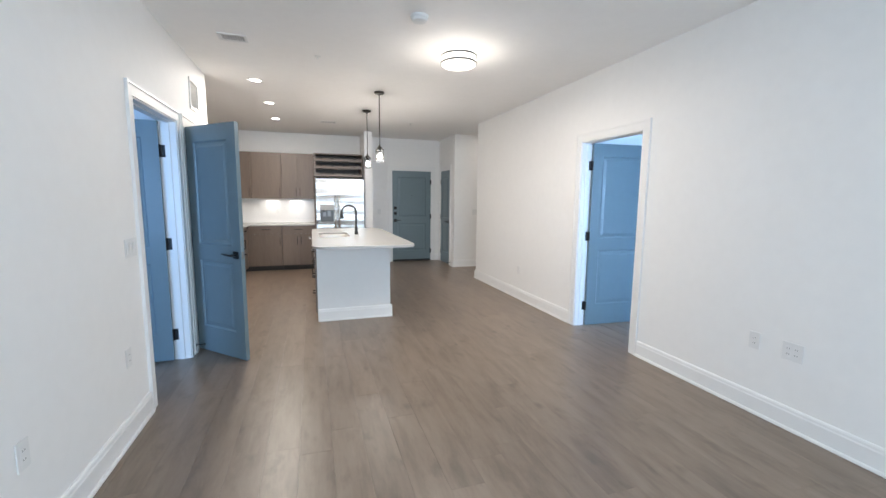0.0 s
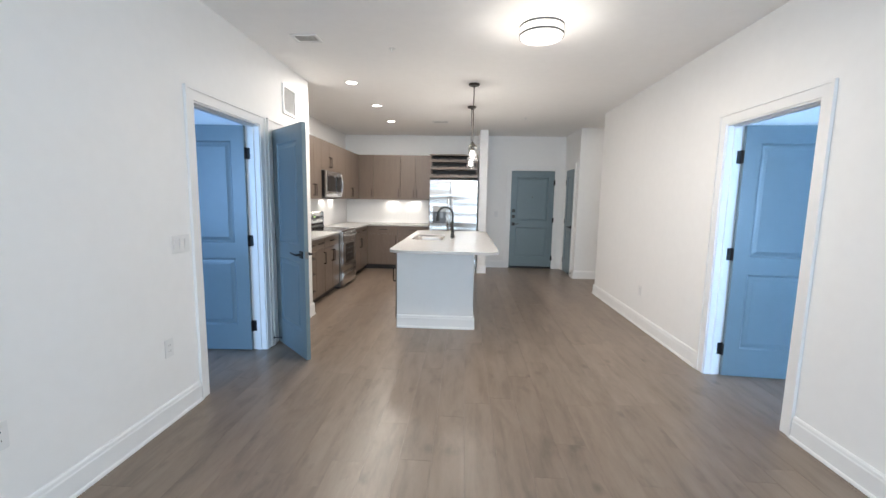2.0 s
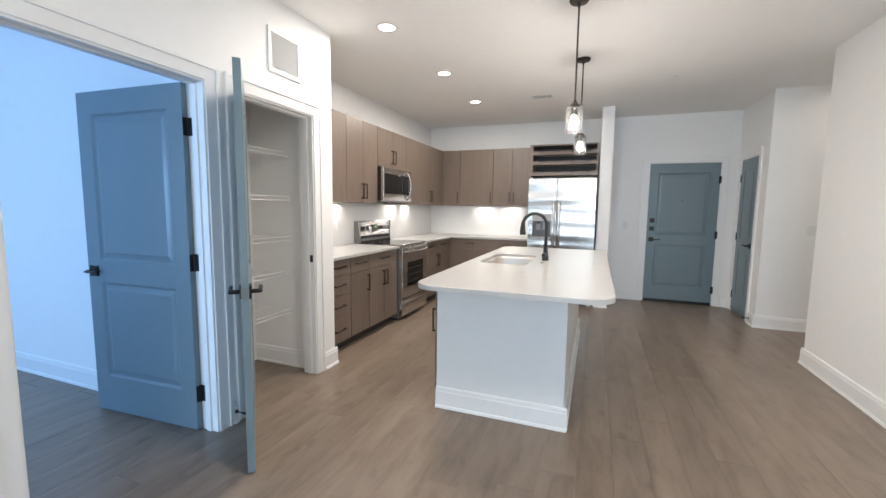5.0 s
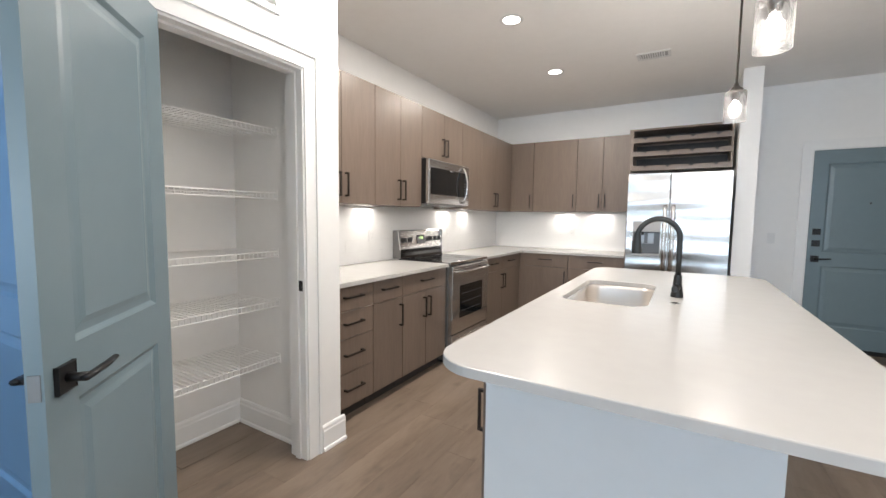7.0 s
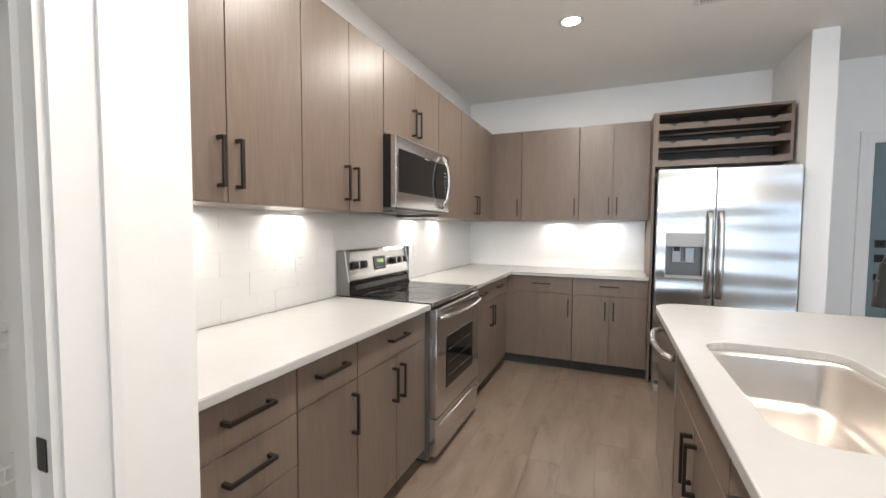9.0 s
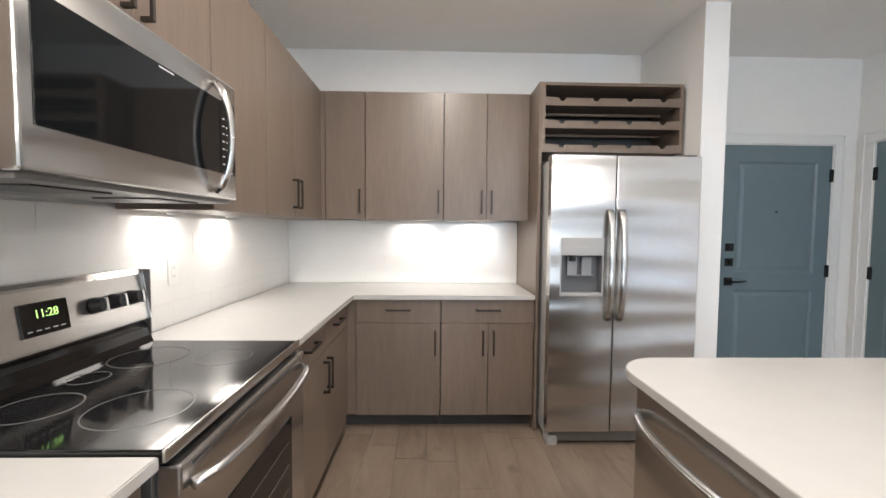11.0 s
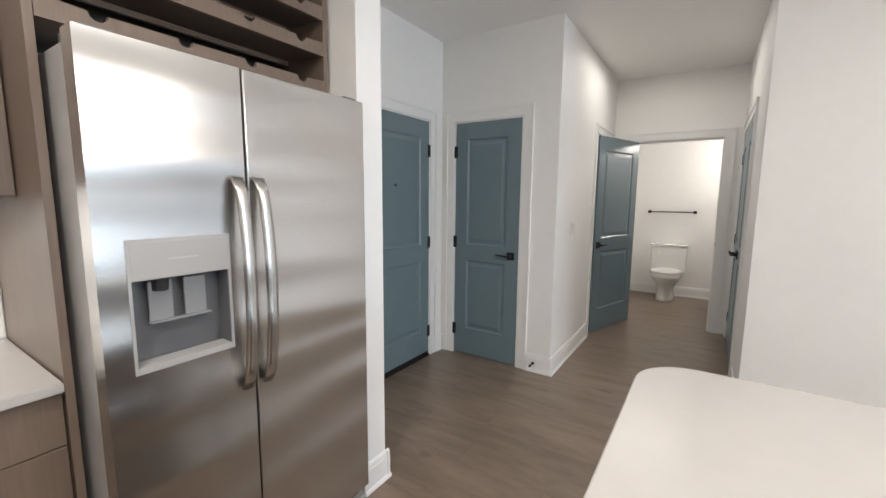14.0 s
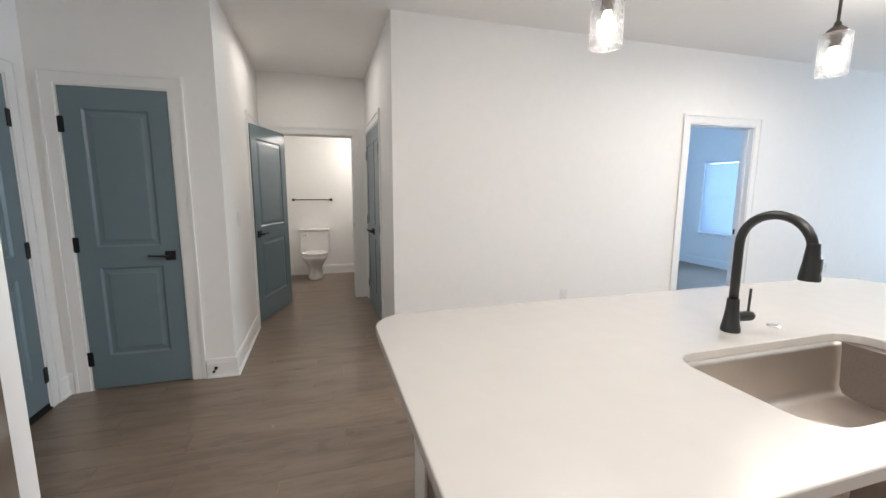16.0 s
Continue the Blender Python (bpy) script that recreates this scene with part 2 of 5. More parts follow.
def box(bm, x0, x1, y0, y1, z0, z1, bevel=0.0, seg=2, m=None):
    r = bmesh.ops.create_cube(bm, size=1)
    vs = r["verts"]
    for v in vs:
        v.co = Vector((x0 + (v.co.x + 0.5) * (x1 - x0), y0 + (v.co.y + 0.5) * (y1 - y0), z0 + (v.co.z + 0.5) * (z1 - z0)))
    if m is not None:
        bmesh.ops.transform(bm, matrix=m, verts=vs)
    if bevel:
        es = {e for v in vs for e in v.link_edges}
        bmesh.ops.bevel(bm, geom=list(es), offset=bevel, segments=seg, affect="EDGES", profile=0.6)
    return bm


def B(*a, **k):
    return box(bmesh.new(), *a, **k)


def lathe(bm, profile, m=None, n=28):
    """Turns (radius, z) pairs round z."""
    rings = []
    new_verts = []
    for r, z in profile:
        if r < 1e-5:
            ring = [bm.verts.new((0, 0, z))]
        else:
            ring = [bm.verts.new((r * math.cos(2 * math.pi * i / n), r * math.sin(2 * math.pi * i / n), z)) for i in range(n)]
        rings.append(ring)
        new_verts += ring
    for a, b in zip(rings, rings[1:]):
        for i in range(n):
            j = (i + 1) % n
            if len(a) == 1 and len(b) == 1:
                continue
            if len(a) == 1:
                bm.faces.new((a[0], b[i], b[j]))
            elif len(b) == 1:
                bm.faces.new((a[i], a[j], b[0]))
            else:
                bm.faces.new((a[i], a[j], b[j], b[i]))
    if m is not None:
        bmesh.ops.transform(bm, matrix=m, verts=new_verts)
    return bm


def L(*a, **k):
    return lathe(bmesh.new(), *a, **k)


def tube(bm, points, radius, n=12, flat=1.0, side=None):
    """A round bar along points; radius may be a list. flat squeezes it along side."""
    pts = [Vector(p) for p in points]
    radii = radius if isinstance(radius, (list, tuple)) else [radius] * len(pts)
    rings, up = [], Vector((0, 0, 1))
    for i, p in enumerate(pts):
        d = (pts[min(i + 1, len(pts) - 1)] - pts[max(i - 1, 0)]).normalized()
        if i == 0:
            up = Vector(side) if side else (Vector((0, 0, 1)) if abs(d.z) < 0.9 else Vector((1, 0, 0)))
        u = (up - d * up.dot(d)).normalized()
        w = d.cross(u)
        up = u
        rings.append([bm.verts.new(p + radii[i] * (math.cos(2 * math.pi * k / n) * u * flat + math.sin(2 * math.pi * k / n) * w)) for k in range(n)])
    for a, b in zip(rings, rings[1:]):
        for k in range(n):
            bm.faces.new((a[k], a[(k + 1) % n], b[(k + 1) % n], b[k]))
    bm.faces.new(rings[0])
    bm.faces.new(rings[-1])
    return bm


def T(*a, **k):
    return tube(bmesh.new(), *a, **k)


def prism(bm, outline, z0, z1, m=None):
    """Extrudes an outline of (x, y) from z0 to z1."""
    lo, hi = [bm.verts.new((x, y, z0)) for x, y in outline], [bm.verts.new((x, y, z1)) for x, y in outline]
    n = len(outline)
    for i in range(n):
        bm.faces.new((lo[i], lo[(i + 1) % n], hi[(i + 1) % n], hi[i]))
    bm.faces.new(lo[::-1])
    bm.faces.new(hi)
    if m is not None:
        bmesh.ops.transform(bm, matrix=m, verts=lo + hi)
    return bm


def rounded(x0, x1, y0, y1, r, n=8):
    out = []
    for cx, cy, a in ((x1 - r, y1 - r, 0), (x0 + r, y1 - r, 90), (x0 + r, y0 + r, 180), (x1 - r, y0 + r, 270)):
        out += [(cx + r * math.cos(radians(a + 90 * i / n)), cy + r * math.sin(radians(a + 90 * i / n))) for i in range(n + 1)]
    return out


# ---- the shell ----
H = 2.747
LX, RX = -1.020, 2.880
BACK = 9.788
KBACK = 9.80
HALL_N, HALL_S = 8.735, 7.515
KX = -1.735
BATH = 4.91
BATHX = 6.62
REAR = -2.3
DH = 2.068


def wall(name, axis, lo, hi, a, b, openings=(), top=H):
    """A wall between lo and hi in thickness, from a to b along the other axis. openings: (start, end, bottom, top)."""
    bm = bmesh.new()

    def put(s, e, z0, z1):
        if e - s > 1e-4 and z1 - z0 > 1e-4:
            if axis == "x":
                box(bm, lo, hi, s, e, z0, z1)
            else:
                box(bm, s, e, lo, hi, z0, z1)
    at = a
    for s, e, z0, z1 in sorted(openings):
        put(at, s, 0, top)
        put(s, e, 0, z0)
        put(s, e, z1, top)
        at = e
    put(at, b, 0, top)
    bmesh.ops.remove_doubles(bm, verts=bm.verts, dist=1e-5)
    return part(name, bm, WALL, kind="structure")


T_ = 0.12
wall("wall_living_left", "x", LX - T_, LX, REAR, 5.91, [(3.85, 4.750, 0, DH), (4.955, 5.675, 0, DH)])
wall("wall_pantry_end", "y", 5.74, 5.91, KX - T_, LX - T_)
wall("wall_kitchen_left", "x", KX - T_, KX, 5.91, BACK + T_)
wall("wall_pantry_back", "x", KX - T_, KX, 4.88, 5.74)
wall("wall_kitchen_back", "y", KBACK, BACK + T_, KX, 1.08)
wall("wall_back", "y", BACK, BACK + T_, 1.08, RX + T_ + 0.9, [(1.763, 2.693, 0, DH)])
wall("wall_fridge_side", "y", 9.035, BACK, 1.08, 1.235)
wall("wall_closet", "x", RX, RX + T_, HALL_N, BACK, [(9.016, 9.661, 0, DH)])
wall("wall_hall_north", "y", HALL_N, HALL_N + T_, RX + T_, BATH, [(4.07, 4.78, 0, DH)])
wall("wall_living_right", "x", RX, RX + T_, REAR, HALL_S, [(3.70, 4.575, 0, DH)])
wall("wall_hall_south", "y", HALL_S - T_, HALL_S, RX + T_, BATH, [(3.60, 4.80, 0, DH)])
wall("wall_bath_door", "x", BATH, BATH + T_, 6.9, 9.4, [(7.66, 8.52, 0, DH)])
wall("wall_bath_back", "x", BATHX, BATHX + T_, 6.9, 9.4)
wall("wall_bath_south", "y", 6.9, 7.02, BATH + T_, BATHX)
wall("wall_bath_north", "y", 8.86, 8.98, BATH + T_, BATHX)
wall("wall_rear", "y", REAR - T_, REAR, LX - T_, RX + T_, [(-0.8, 2.6, 0.15, 2.35)])
wall("wall_bedroom_left_north", "y", 4.83, 4.88, -4.9, LX - T_)
wall("wall_bedroom_left_west", "x", -5.02, -4.9, 0.2, 4.88)
wall("wall_bedroom_left_south", "y", 0.2, 0.32, -4.9, LX - T_, [(-3.8, -2.2, 0.7, 2.2)])
wall("wall_bedroom_right_north", "y", 4.66, 4.78, RX + T_, 6.8)
wall("wall_bedroom_right_east", "x", 6.8, 6.92, 1.03, 4.78)
wall("wall_bedroom_right_south", "y", 1.03, 1.15, RX + T_, 6.8, [(3.25, 4.25, 0.62, 1.97), (4.92, 5.65, 0.61, 1.95)])
# closets and rooms behind, closed
wall("wall_closet_back", "x", 3.75, 3.87, 8.91, BACK)
wall("wall_laundry_back", "y", 9.7, 9.82, 3.87, BATH)
wall("wall_hall_closet_back", "y", 6.8, 6.92, RX + T_, BATH)

part("ceiling", B(-5.02, 7.22, REAR - T_, BACK + T_, H, H + 0.15), CEIL, kind="structure")
part("subfloor", B(-5.02, 7.22, REAR - T_, BACK + T_, -0.25, -0.012), TOE, kind="structure")
ground = bmesh.new()
box(ground, -400, 400, -400, 400, -3.4, -3.2)
part("ground", ground, CARPET, kind="structure")


def baseboard(p, q, out):
    """A run from p to q on a wall that faces out."""
    p, q, o = Vector((*p, 0)), Vector((*q, 0)), Vector((*out, 0))
    prof = ((0, 0), (0.026, 0), (0.026, 0.008), (0.022, 0.018), (0.016, 0.02), (0.016, 0.112), (0.013, 0.12), (0.012, 0.134), (0.007, 0.144), (0, 0.145))
    bm = bmesh.new()
    rings = []
    for e in (p, q):
        rings.append([bm.verts.new(e + o * d + Vector((0, 0, z + 0.001))) for d, z in prof])
    n = len(prof)
    for i in range(n):
        bm.faces.new((rings[0][i], rings[0][(i + 1) % n], rings[1][(i + 1) % n], rings[1][i]))
    bm.faces.new(rings[0])
    bm.faces.new(rings[1][::-1])
    return part("baseboard", bm, TRIM, kind="structure")


CW = 0.085
baseboard((LX, REAR), (LX, 3.85 - CW - 0.002), (1, 0))
baseboard((LX, 4.750 + CW + 0.002), (LX, 4.955 - CW - 0.002), (1, 0))
baseboard((LX, 5.675 + CW + 0.002), (LX, 5.935), (1, 0))
baseboard((RX, REAR), (RX, 3.70 - CW), (-1, 0))
baseboard((RX, 4.575 + CW), (RX, HALL_S + 0.022), (-1, 0))
baseboard((RX, HALL_S), (3.60 - CW, HALL_S), (0, 1))
baseboard((RX, HALL_N - 0.022), (RX, 9.016 - CW), (-1, 0))
baseboard((RX, 9.661 + CW), (RX, BACK), (-1, 0))
baseboard((RX - 0.022, HALL_N), (4.07 - CW, HALL_N), (0, -1))
baseboard((1.235, BACK), (1.763 - CW, BACK), (0, -1))
baseboard((2.693 + CW, BACK), (RX, BACK), (0, -1))
baseboard((1.235, 9.035 - 0.02), (1.235, BACK), (1, 0))
baseboard((1.075, 9.035), (1.257, 9.035), (0, -1))
baseboard((BATHX, 7.02), (BATHX, 8.86), (-1, 0))
baseboard((BATH + T_, 8.86), (BATHX, 8.86), (0, -1))
baseboard((6.15, 7.02), (BATHX, 7.02), (0, 1))
baseboard((BATH, 8.52 + CW), (BATH, HALL_N), (-1, 0))
baseboard((KX, 4.88), (KX, 5.74), (1, 0))
baseboard((KX, 5.74), (LX - T_, 5.74), (0, -1))
baseboard((KX, 4.88), (LX - T_, 4.88), (0, 1))
baseboard((-4.9, 4.83), (LX - T_, 4.83), (0, -1))
baseboard((RX + T_, 1.15), (6.8, 1.15), (0, 1))
baseboard((6.8, 1.15), (6.8, 4.66), (-1, 0))
baseboard((-4.9, 0.32), (-4.9, 4.83), (1, 0))
baseboard((LX, REAR), (RX, REAR), (0, 1))


# ---- doors ----
def leaf_mesh(w, h, t=0.035):
    """A two-panel leaf, hinge edge at x=0, from y=-t/2 to t/2."""
    bm = bmesh.new()
    st, mid = 0.115, 1.0
    panels = ((st, w - st, 0.235, 0.86), (st, w - st, 1.0, h - 0.135))
    for s in (-1, 1):
        y = s * t / 2
        xs, zs = [0, st, w - st, w], [0, 0.235, 0.86, 1.0, h - 0.135, h]
        grid = [[bm.verts.new((x, y, z)) for x in xs] for z in zs]
        for j in range(5):
            for i in range(3):
                if i == 1 and j in (1, 3):
                    continue
                bm.faces.new((grid[j][i], grid[j][i + 1], grid[j + 1][i + 1], grid[j + 1][i]))
        for x0, x1, z0, z1 in panels:
            prev = None
            for inset, depth in ((0, 0), (0.006, -0.004), (0.014, -0.010), (0.020, -0.010)):
                yy = y + s * depth
                ring = [bm.verts.new(c) for c in ((x0 + inset, yy, z0 + inset), (x1 - inset, yy, z0 + inset), (x1 - inset, yy, z1 - inset), (x0 + inset, yy, z1 - inset))]
                if prev:
                    for i in range(4):
                        bm.faces.new((prev[i], prev[(i + 1) % 4], ring[(i + 1) % 4], ring[i]))
                prev = ring
    e = t / 2
    for q in (((0, -e, 0), (0, e, 0), (0, e, h), (0, -e, h)), ((w, -e, 0), (w, e, 0), (w, e, h), (w, -e, h)),
              ((0, -e, h), (w, -e, h), (w, e, h), (0, e, h)), ((0, -e, 0), (w, -e, 0), (w, e, 0), (0, e, 0))):
        bm.faces.new([bm.verts.new(c) for c in q])
    bmesh.ops.remove_doubles(bm, verts=bm.verts, dist=1e-5)
    return bm, panels


def panel_mesh(x0, x1, z0, z1, t):
    bm = bmesh.new()
    for s in (-1, 1):
        prev = None
        for inset, depth in ((0.020, -0.010), (0.034, -0.008), (0.052, -0.003), (0.058, -0.003)):
            yy = s * (t / 2 + depth)
            ring = [bm.verts.new(c) for c in ((x0 + inset, yy, z0 + inset), (x1 - inset, yy, z0 + inset), (x1 - inset, yy, z1 - inset), (x0 + inset, yy, z1 - inset))]
            if prev:
                for i in range(4):
                    bm.faces.new((prev[i], prev[(i + 1) % 4], ring[(i + 1) % 4], ring[i]))
            prev = ring
        bm.faces.new(prev)
    return bm


def lever(parent, x, z, t, toward, sides=(-1, 1)):
    for s in sides:
        bm = B(x - 0.032, x + 0.032, s * t / 2, s * (t / 2 + 0.009), z - 0.032, z + 0.032, bevel=0.002)
        part("rosette", bm, BLACK, parent, "square black rosette")
        bm = bmesh.new()
        tube(bm, [(x, s * (t / 2 + 0.008), z), (x, s * (t / 2 + 0.05), z)], 0.011)
        y = s * (t / 2 + 0.05)
        tube(bm, [(x - toward * 0.012, y, z), (x + toward * 0.03, y, z), (x + toward * 0.075, y + s * 0.004, z + 0.004), (x + toward * 0.118, y + s * 0.002, z + 0.008)], [0.011, 0.011, 0.010, 0.008], n=8, flat=0.7)
        part("lever_handle", bm, BLACK, parent, "black lever handle", smooth=True)


def hinge(parent, name, x, y, z):
    bm = B(x - 0.020, x + 0.020, y - 0.005, y + 0.005, z - 0.05, z + 0.05, bevel=0.004)
    tube(bm, [(x, y - 0.004, z - 0.052), (x, y - 0.004, z + 0.052)], 0.008, n=10)
    return part(name, bm, BLACK, parent, "black hinge")


def door(name, label, m, w, angle, thick=T_, mirrored=False, casing=(1, 1), lever_sides=(-1, 1), extras=None, double=False, louver=False):
    """A door in an opening w wide. Local x runs along the opening from its hinge jamb (backwards if mirrored), y points
    to the side to which it opens. angle: degrees it stands open. The wall lies from y=-thick to 0."""
    MIRRORED[0] = mirrored
    root = thing(name, label, "door", kind="structure", m=m)
    jt, t = 0.018, 0.035
    bm = bmesh.new()
    box(bm, 0, jt, -thick - 0.002, 0.002, 0, DH)
    box(bm, w - jt, w, -thick - 0.002, 0.002, 0, DH)
    box(bm, jt, w - jt, -thick - 0.002, 0.002, DH - jt, DH)
    part("jamb", bm, TRIM, root, "white painted jamb")
    bm = bmesh.new()
    for a in ((jt, jt + 0.010), (w - jt - 0.010, w - jt)):
        box(bm, a[0], a[1], -0.075, -0.04, 0, DH - jt)
    box(bm, jt + 0.01, w - jt - 0.01, -0.075, -0.04, DH - jt - 0.01, DH - jt)
    part("stop_strip", bm, TRIM, root)
    for s, on in zip((1, -1), casing):
        if not on:
            continue
        bm = bmesh.new()
        ya, yb, yc = (0.0, 0.011, 0.019) if s > 0 else (-thick, -thick - 0.011, -thick - 0.019)
        r = 0.006
        for x0, x1, xo in ((r - CW, r, r - CW), (w - r, w - r + CW, w - r + CW - 0.018)):
            box(bm, x0, x1, min(ya, yb), max(ya, yb), 0, DH - r + CW)
            box(bm, xo, xo + 0.018, min(yb, yc), max(yb, yc), 0, DH - r + CW)
        box(bm, r, w - r, min(ya, yb), max(ya, yb), DH - r, DH - r + CW)
        box(bm, r - CW + 0.018, w - r + CW - 0.018, min(yb, yc), max(yb, yc), DH - r + CW - 0.018, DH - r + CW)
        part("casing", bm, TRIM, root, "white painted casing")
    lw, lh = (w - 2 * jt - 0.006) / (2 if double else 1) - (0.0015 if double else 0), DH - jt - 0.012
    flip = -1 if mirrored else 1
    for k in range(2 if double else 1):
        if louver:
            bm = bmesh.new()
            box(bm, 0, 0.09, -t / 2, t / 2, 0, lh)
            box(bm, lw - 0.09, lw, -t / 2, t / 2, 0, lh)
            for z0, z1 in ((0, 0.2), (0.86, 0.98), (lh - 0.12, lh)):
                box(bm, 0.09, lw - 0.09, -t / 2, t / 2, z0, z1)
            panels = ()
        else:
            bm, panels = leaf_mesh(lw, lh)
        if k == 0:
            lm = pose(flip * (jt + 0.003), 0.002, 0.009, 0, 0, flip * angle) @ pose(0, -t / 2, 0)
        else:
            lm = pose(flip * (w - jt - 0.003), 0.002 - t / 2, 0.009, 0, 0, 180)
        leaf = part("leaf", bm, DOOR, root, m=lm)
        for p in panels:
            part("panel", panel_mesh(*p, t), DOOR, leaf)
        if louver:
            for z0, z1 in ((0.2, 0.86), (0.98, lh - 0.12)):
                z = z0 + 0.012
                while z < z1 - 0.012:
                    part("slat", box(bmesh.new(), 0.09, lw - 0.09, -0.018, 0.018, -0.003, 0.003, m=pose(0, 0, z, 38, 0, 0)), DOOR, leaf)
                    z += 0.024
        sides = lever_sides if k == 0 else (-1,)
        lever(leaf, lw - 0.062, 0.93, t, -1, sides)
        part("latch_plate", B(lw - 0.0005, lw + 0.002, -0.012, 0.012, 0.90, 0.96), STEEL_SIDE, leaf, "steel latch plate")
        for z in (0.22, 1.02, 1.80):
            hinge(leaf, "hinge", -0.002, (t / 2 + 0.001) * (1 if k == 0 else -1), z)
            if angle > 45:
                part("hinge_plate", B(-0.0025, 0.0, -t / 2 + 0.002, t / 2, z - 0.05, z + 0.05), BLACK, leaf, "black hinge plate")
                part("hinge_plate", B(jt - 0.001, jt + 0.0025, -0.036, 0.0, z - 0.041, z + 0.059), BLACK, root, "black hinge plate on the jamb")
        if extras:
            extras(leaf, lw, t)
    if not double:
        part("strike_plate", B(w - jt - 0.002, w - jt + 0.0005, -0.045, -0.012, 0.925, 0.98), BLACK, root, "black strike plate")
    MIRRORED[0] = False
    return root


def entry_extras(leaf, lw, t):
    for z in (1.09, 1.21):
        part("deadbolt_plate", B(lw - 0.094, lw - 0.030, t / 2, t / 2 + 0.012, z - 0.032, z + 0.032, bevel=0.002), BLACK, leaf, "square black deadbolt")
        part("thumb_turn", B(lw - 0.066, lw - 0.058, t / 2 + 0.012, t / 2 + 0.028, z - 0.016, z + 0.016, bevel=0.002), BLACK, leaf)
    part("peephole", T([(lw / 2, t / 2 - 0.002, 1.50), (lw / 2, t / 2 + 0.005, 1.50)], 0.008), BRONZE, leaf)
    part("door_sweep", B(0.01, lw - 0.01, t / 2, t / 2 + 0.008, 0.0, 0.035), BLACK, leaf, "black rubber sweep")


door("door_1", "wide open blue-grey two-panel bedroom door with black lever and hinges", pose(LX - T_, 4.750, 0, 0, 0, 90), 0.90, 87, mirrored=True)
door("door_2", "blue-grey two-panel pantry door standing open against the wall", pose(LX, 4.955, 0, 0, 0, -90), 0.72, 135, mirrored=True)
door("door_3", "open blue-grey two-panel bedroom door in the long white wall", pose(RX + T_, 4.575, 0, 0, 0, -90), 0.875, 86)
door("door_4", "closed teal-grey entry door with lever, two deadbolts and peephole", pose(2.693, BACK, 0, 0, 0, 180), 0.93, 0, lever_sides=(1,), extras=entry_extras)
door("door_5", "narrow closed teal-grey closet door with black lever", pose(RX, 9.661, 0, 0, 0, 90), 0.645, 0, mirrored=True, lever_sides=(1,))
door("door_6", "open grey-green bathroom door swung back into the hall", pose(BATH, 8.52, 0, 0, 0, 90), 0.86, 108, mirrored=True)
door("door_7", "closed grey louvered closet door in the hall", pose(4.78, HALL_N, 0, 0, 0, 180), 0.71, 0, lever_sides=(), louver=True)
door("door_8", "closed pair of narrow two-panel closet doors in the hall", pose(4.80, HALL_S, 0, 0, 0, 0), 1.20, 0, mirrored=True, double=True, lever_sides=(1,))
part("threshold", B(1.775, 2.68, BACK - 0.012, BACK + T_, 0, 0.014, bevel=0.003), BRONZE, None, "dark bronze threshold", kind="structure")


def door_stop(x, y, dx, dy):
    st = thing("spring_door_stop", "small black spring door stop on the baseboard", "door stop", "door stops", m=pose(x, y, 0.075))
    a, b = Vector((0, 0, 0)), Vector((dx, dy, 0))
    part("rod", T([a, b * 0.06], 0.004, n=8), BLACK, st)
    part("tip", T([b * 0.06, b * 0.075], 0.009, n=10), BLACK, st, "black rubber tip")
    part("base", T([a, b * 0.006], 0.012, n=12), BLACK, st)


door_stop(LX + 0.014, 4.855, 1, 0)
door_stop(RX - 0.014, 8.87, -1, 0)
door_stop(3.05, HALL_S + 0.014, 0, 1)


# ---- windows ----
def window(name, label, x0, x1, z0, z1, y, inward, blinds=True, mullions=()):
    """A window in a wall along x; inward is +1 or -1 along y, y the wall's inner face."""
    root = thing(name, label, "window", kind="structure", m=pose(0, y, 0))
    bm = bmesh.new()
    ya, yb = -inward * 0.10, -inward * 0.05
    lo, hi = min(ya, yb), max(ya, yb)
    fw = 0.05
    for a in ((x0, x0 + fw, z0, z1), (x1 - fw, x1, z0, z1), (x0 + fw, x1 - fw, z0, z0 + fw), (x0 + fw, x1 - fw, z1 - fw, z1)):
        box(bm, a[0], a[1], lo, hi, a[2], a[3])
    for f in mullions:
        xm = x0 + f * (x1 - x0)
        box(bm, xm - 0.035, xm + 0.035, lo, hi, z0 + fw, z1 - fw)
    part("window_frame", bm, TRIM, root, "white window frame")
    pane = part("pane", B(x0 + fw, x1 - fw, (lo + hi) / 2 - 0.003, (lo + hi) / 2 + 0.003, z0 + fw, z1 - fw), GLASS, root)
    pane.visible_shadow = False
    part("window_sill", B(x0 - 0.04, x1 + 0.04, min(0, inward * 0.04), max(0, inward * 0.04), z0 - 0.03, z0, bevel=0.005), TRIM, root)
    if blinds:
        z = z0 + 0.05
        while z < z1 - 0.06:
            part("blind_slat", box(bmesh.new(), x0 + 0.012, x1 - 0.012, -0.024, 0.024, -0.0015, 0.0015, m=pose(0, -inward * 0.02, z, 62 * inward, 0, 0)), BLIND, root)
            z += 0.043
        part("head_rail", B(x0 + 0.01, x1 - 0.01, min(-inward * 0.045, 0), max(-inward * 0.045, 0), z1 - 0.05, z1 - 0.004), BLIND, root)
    return root


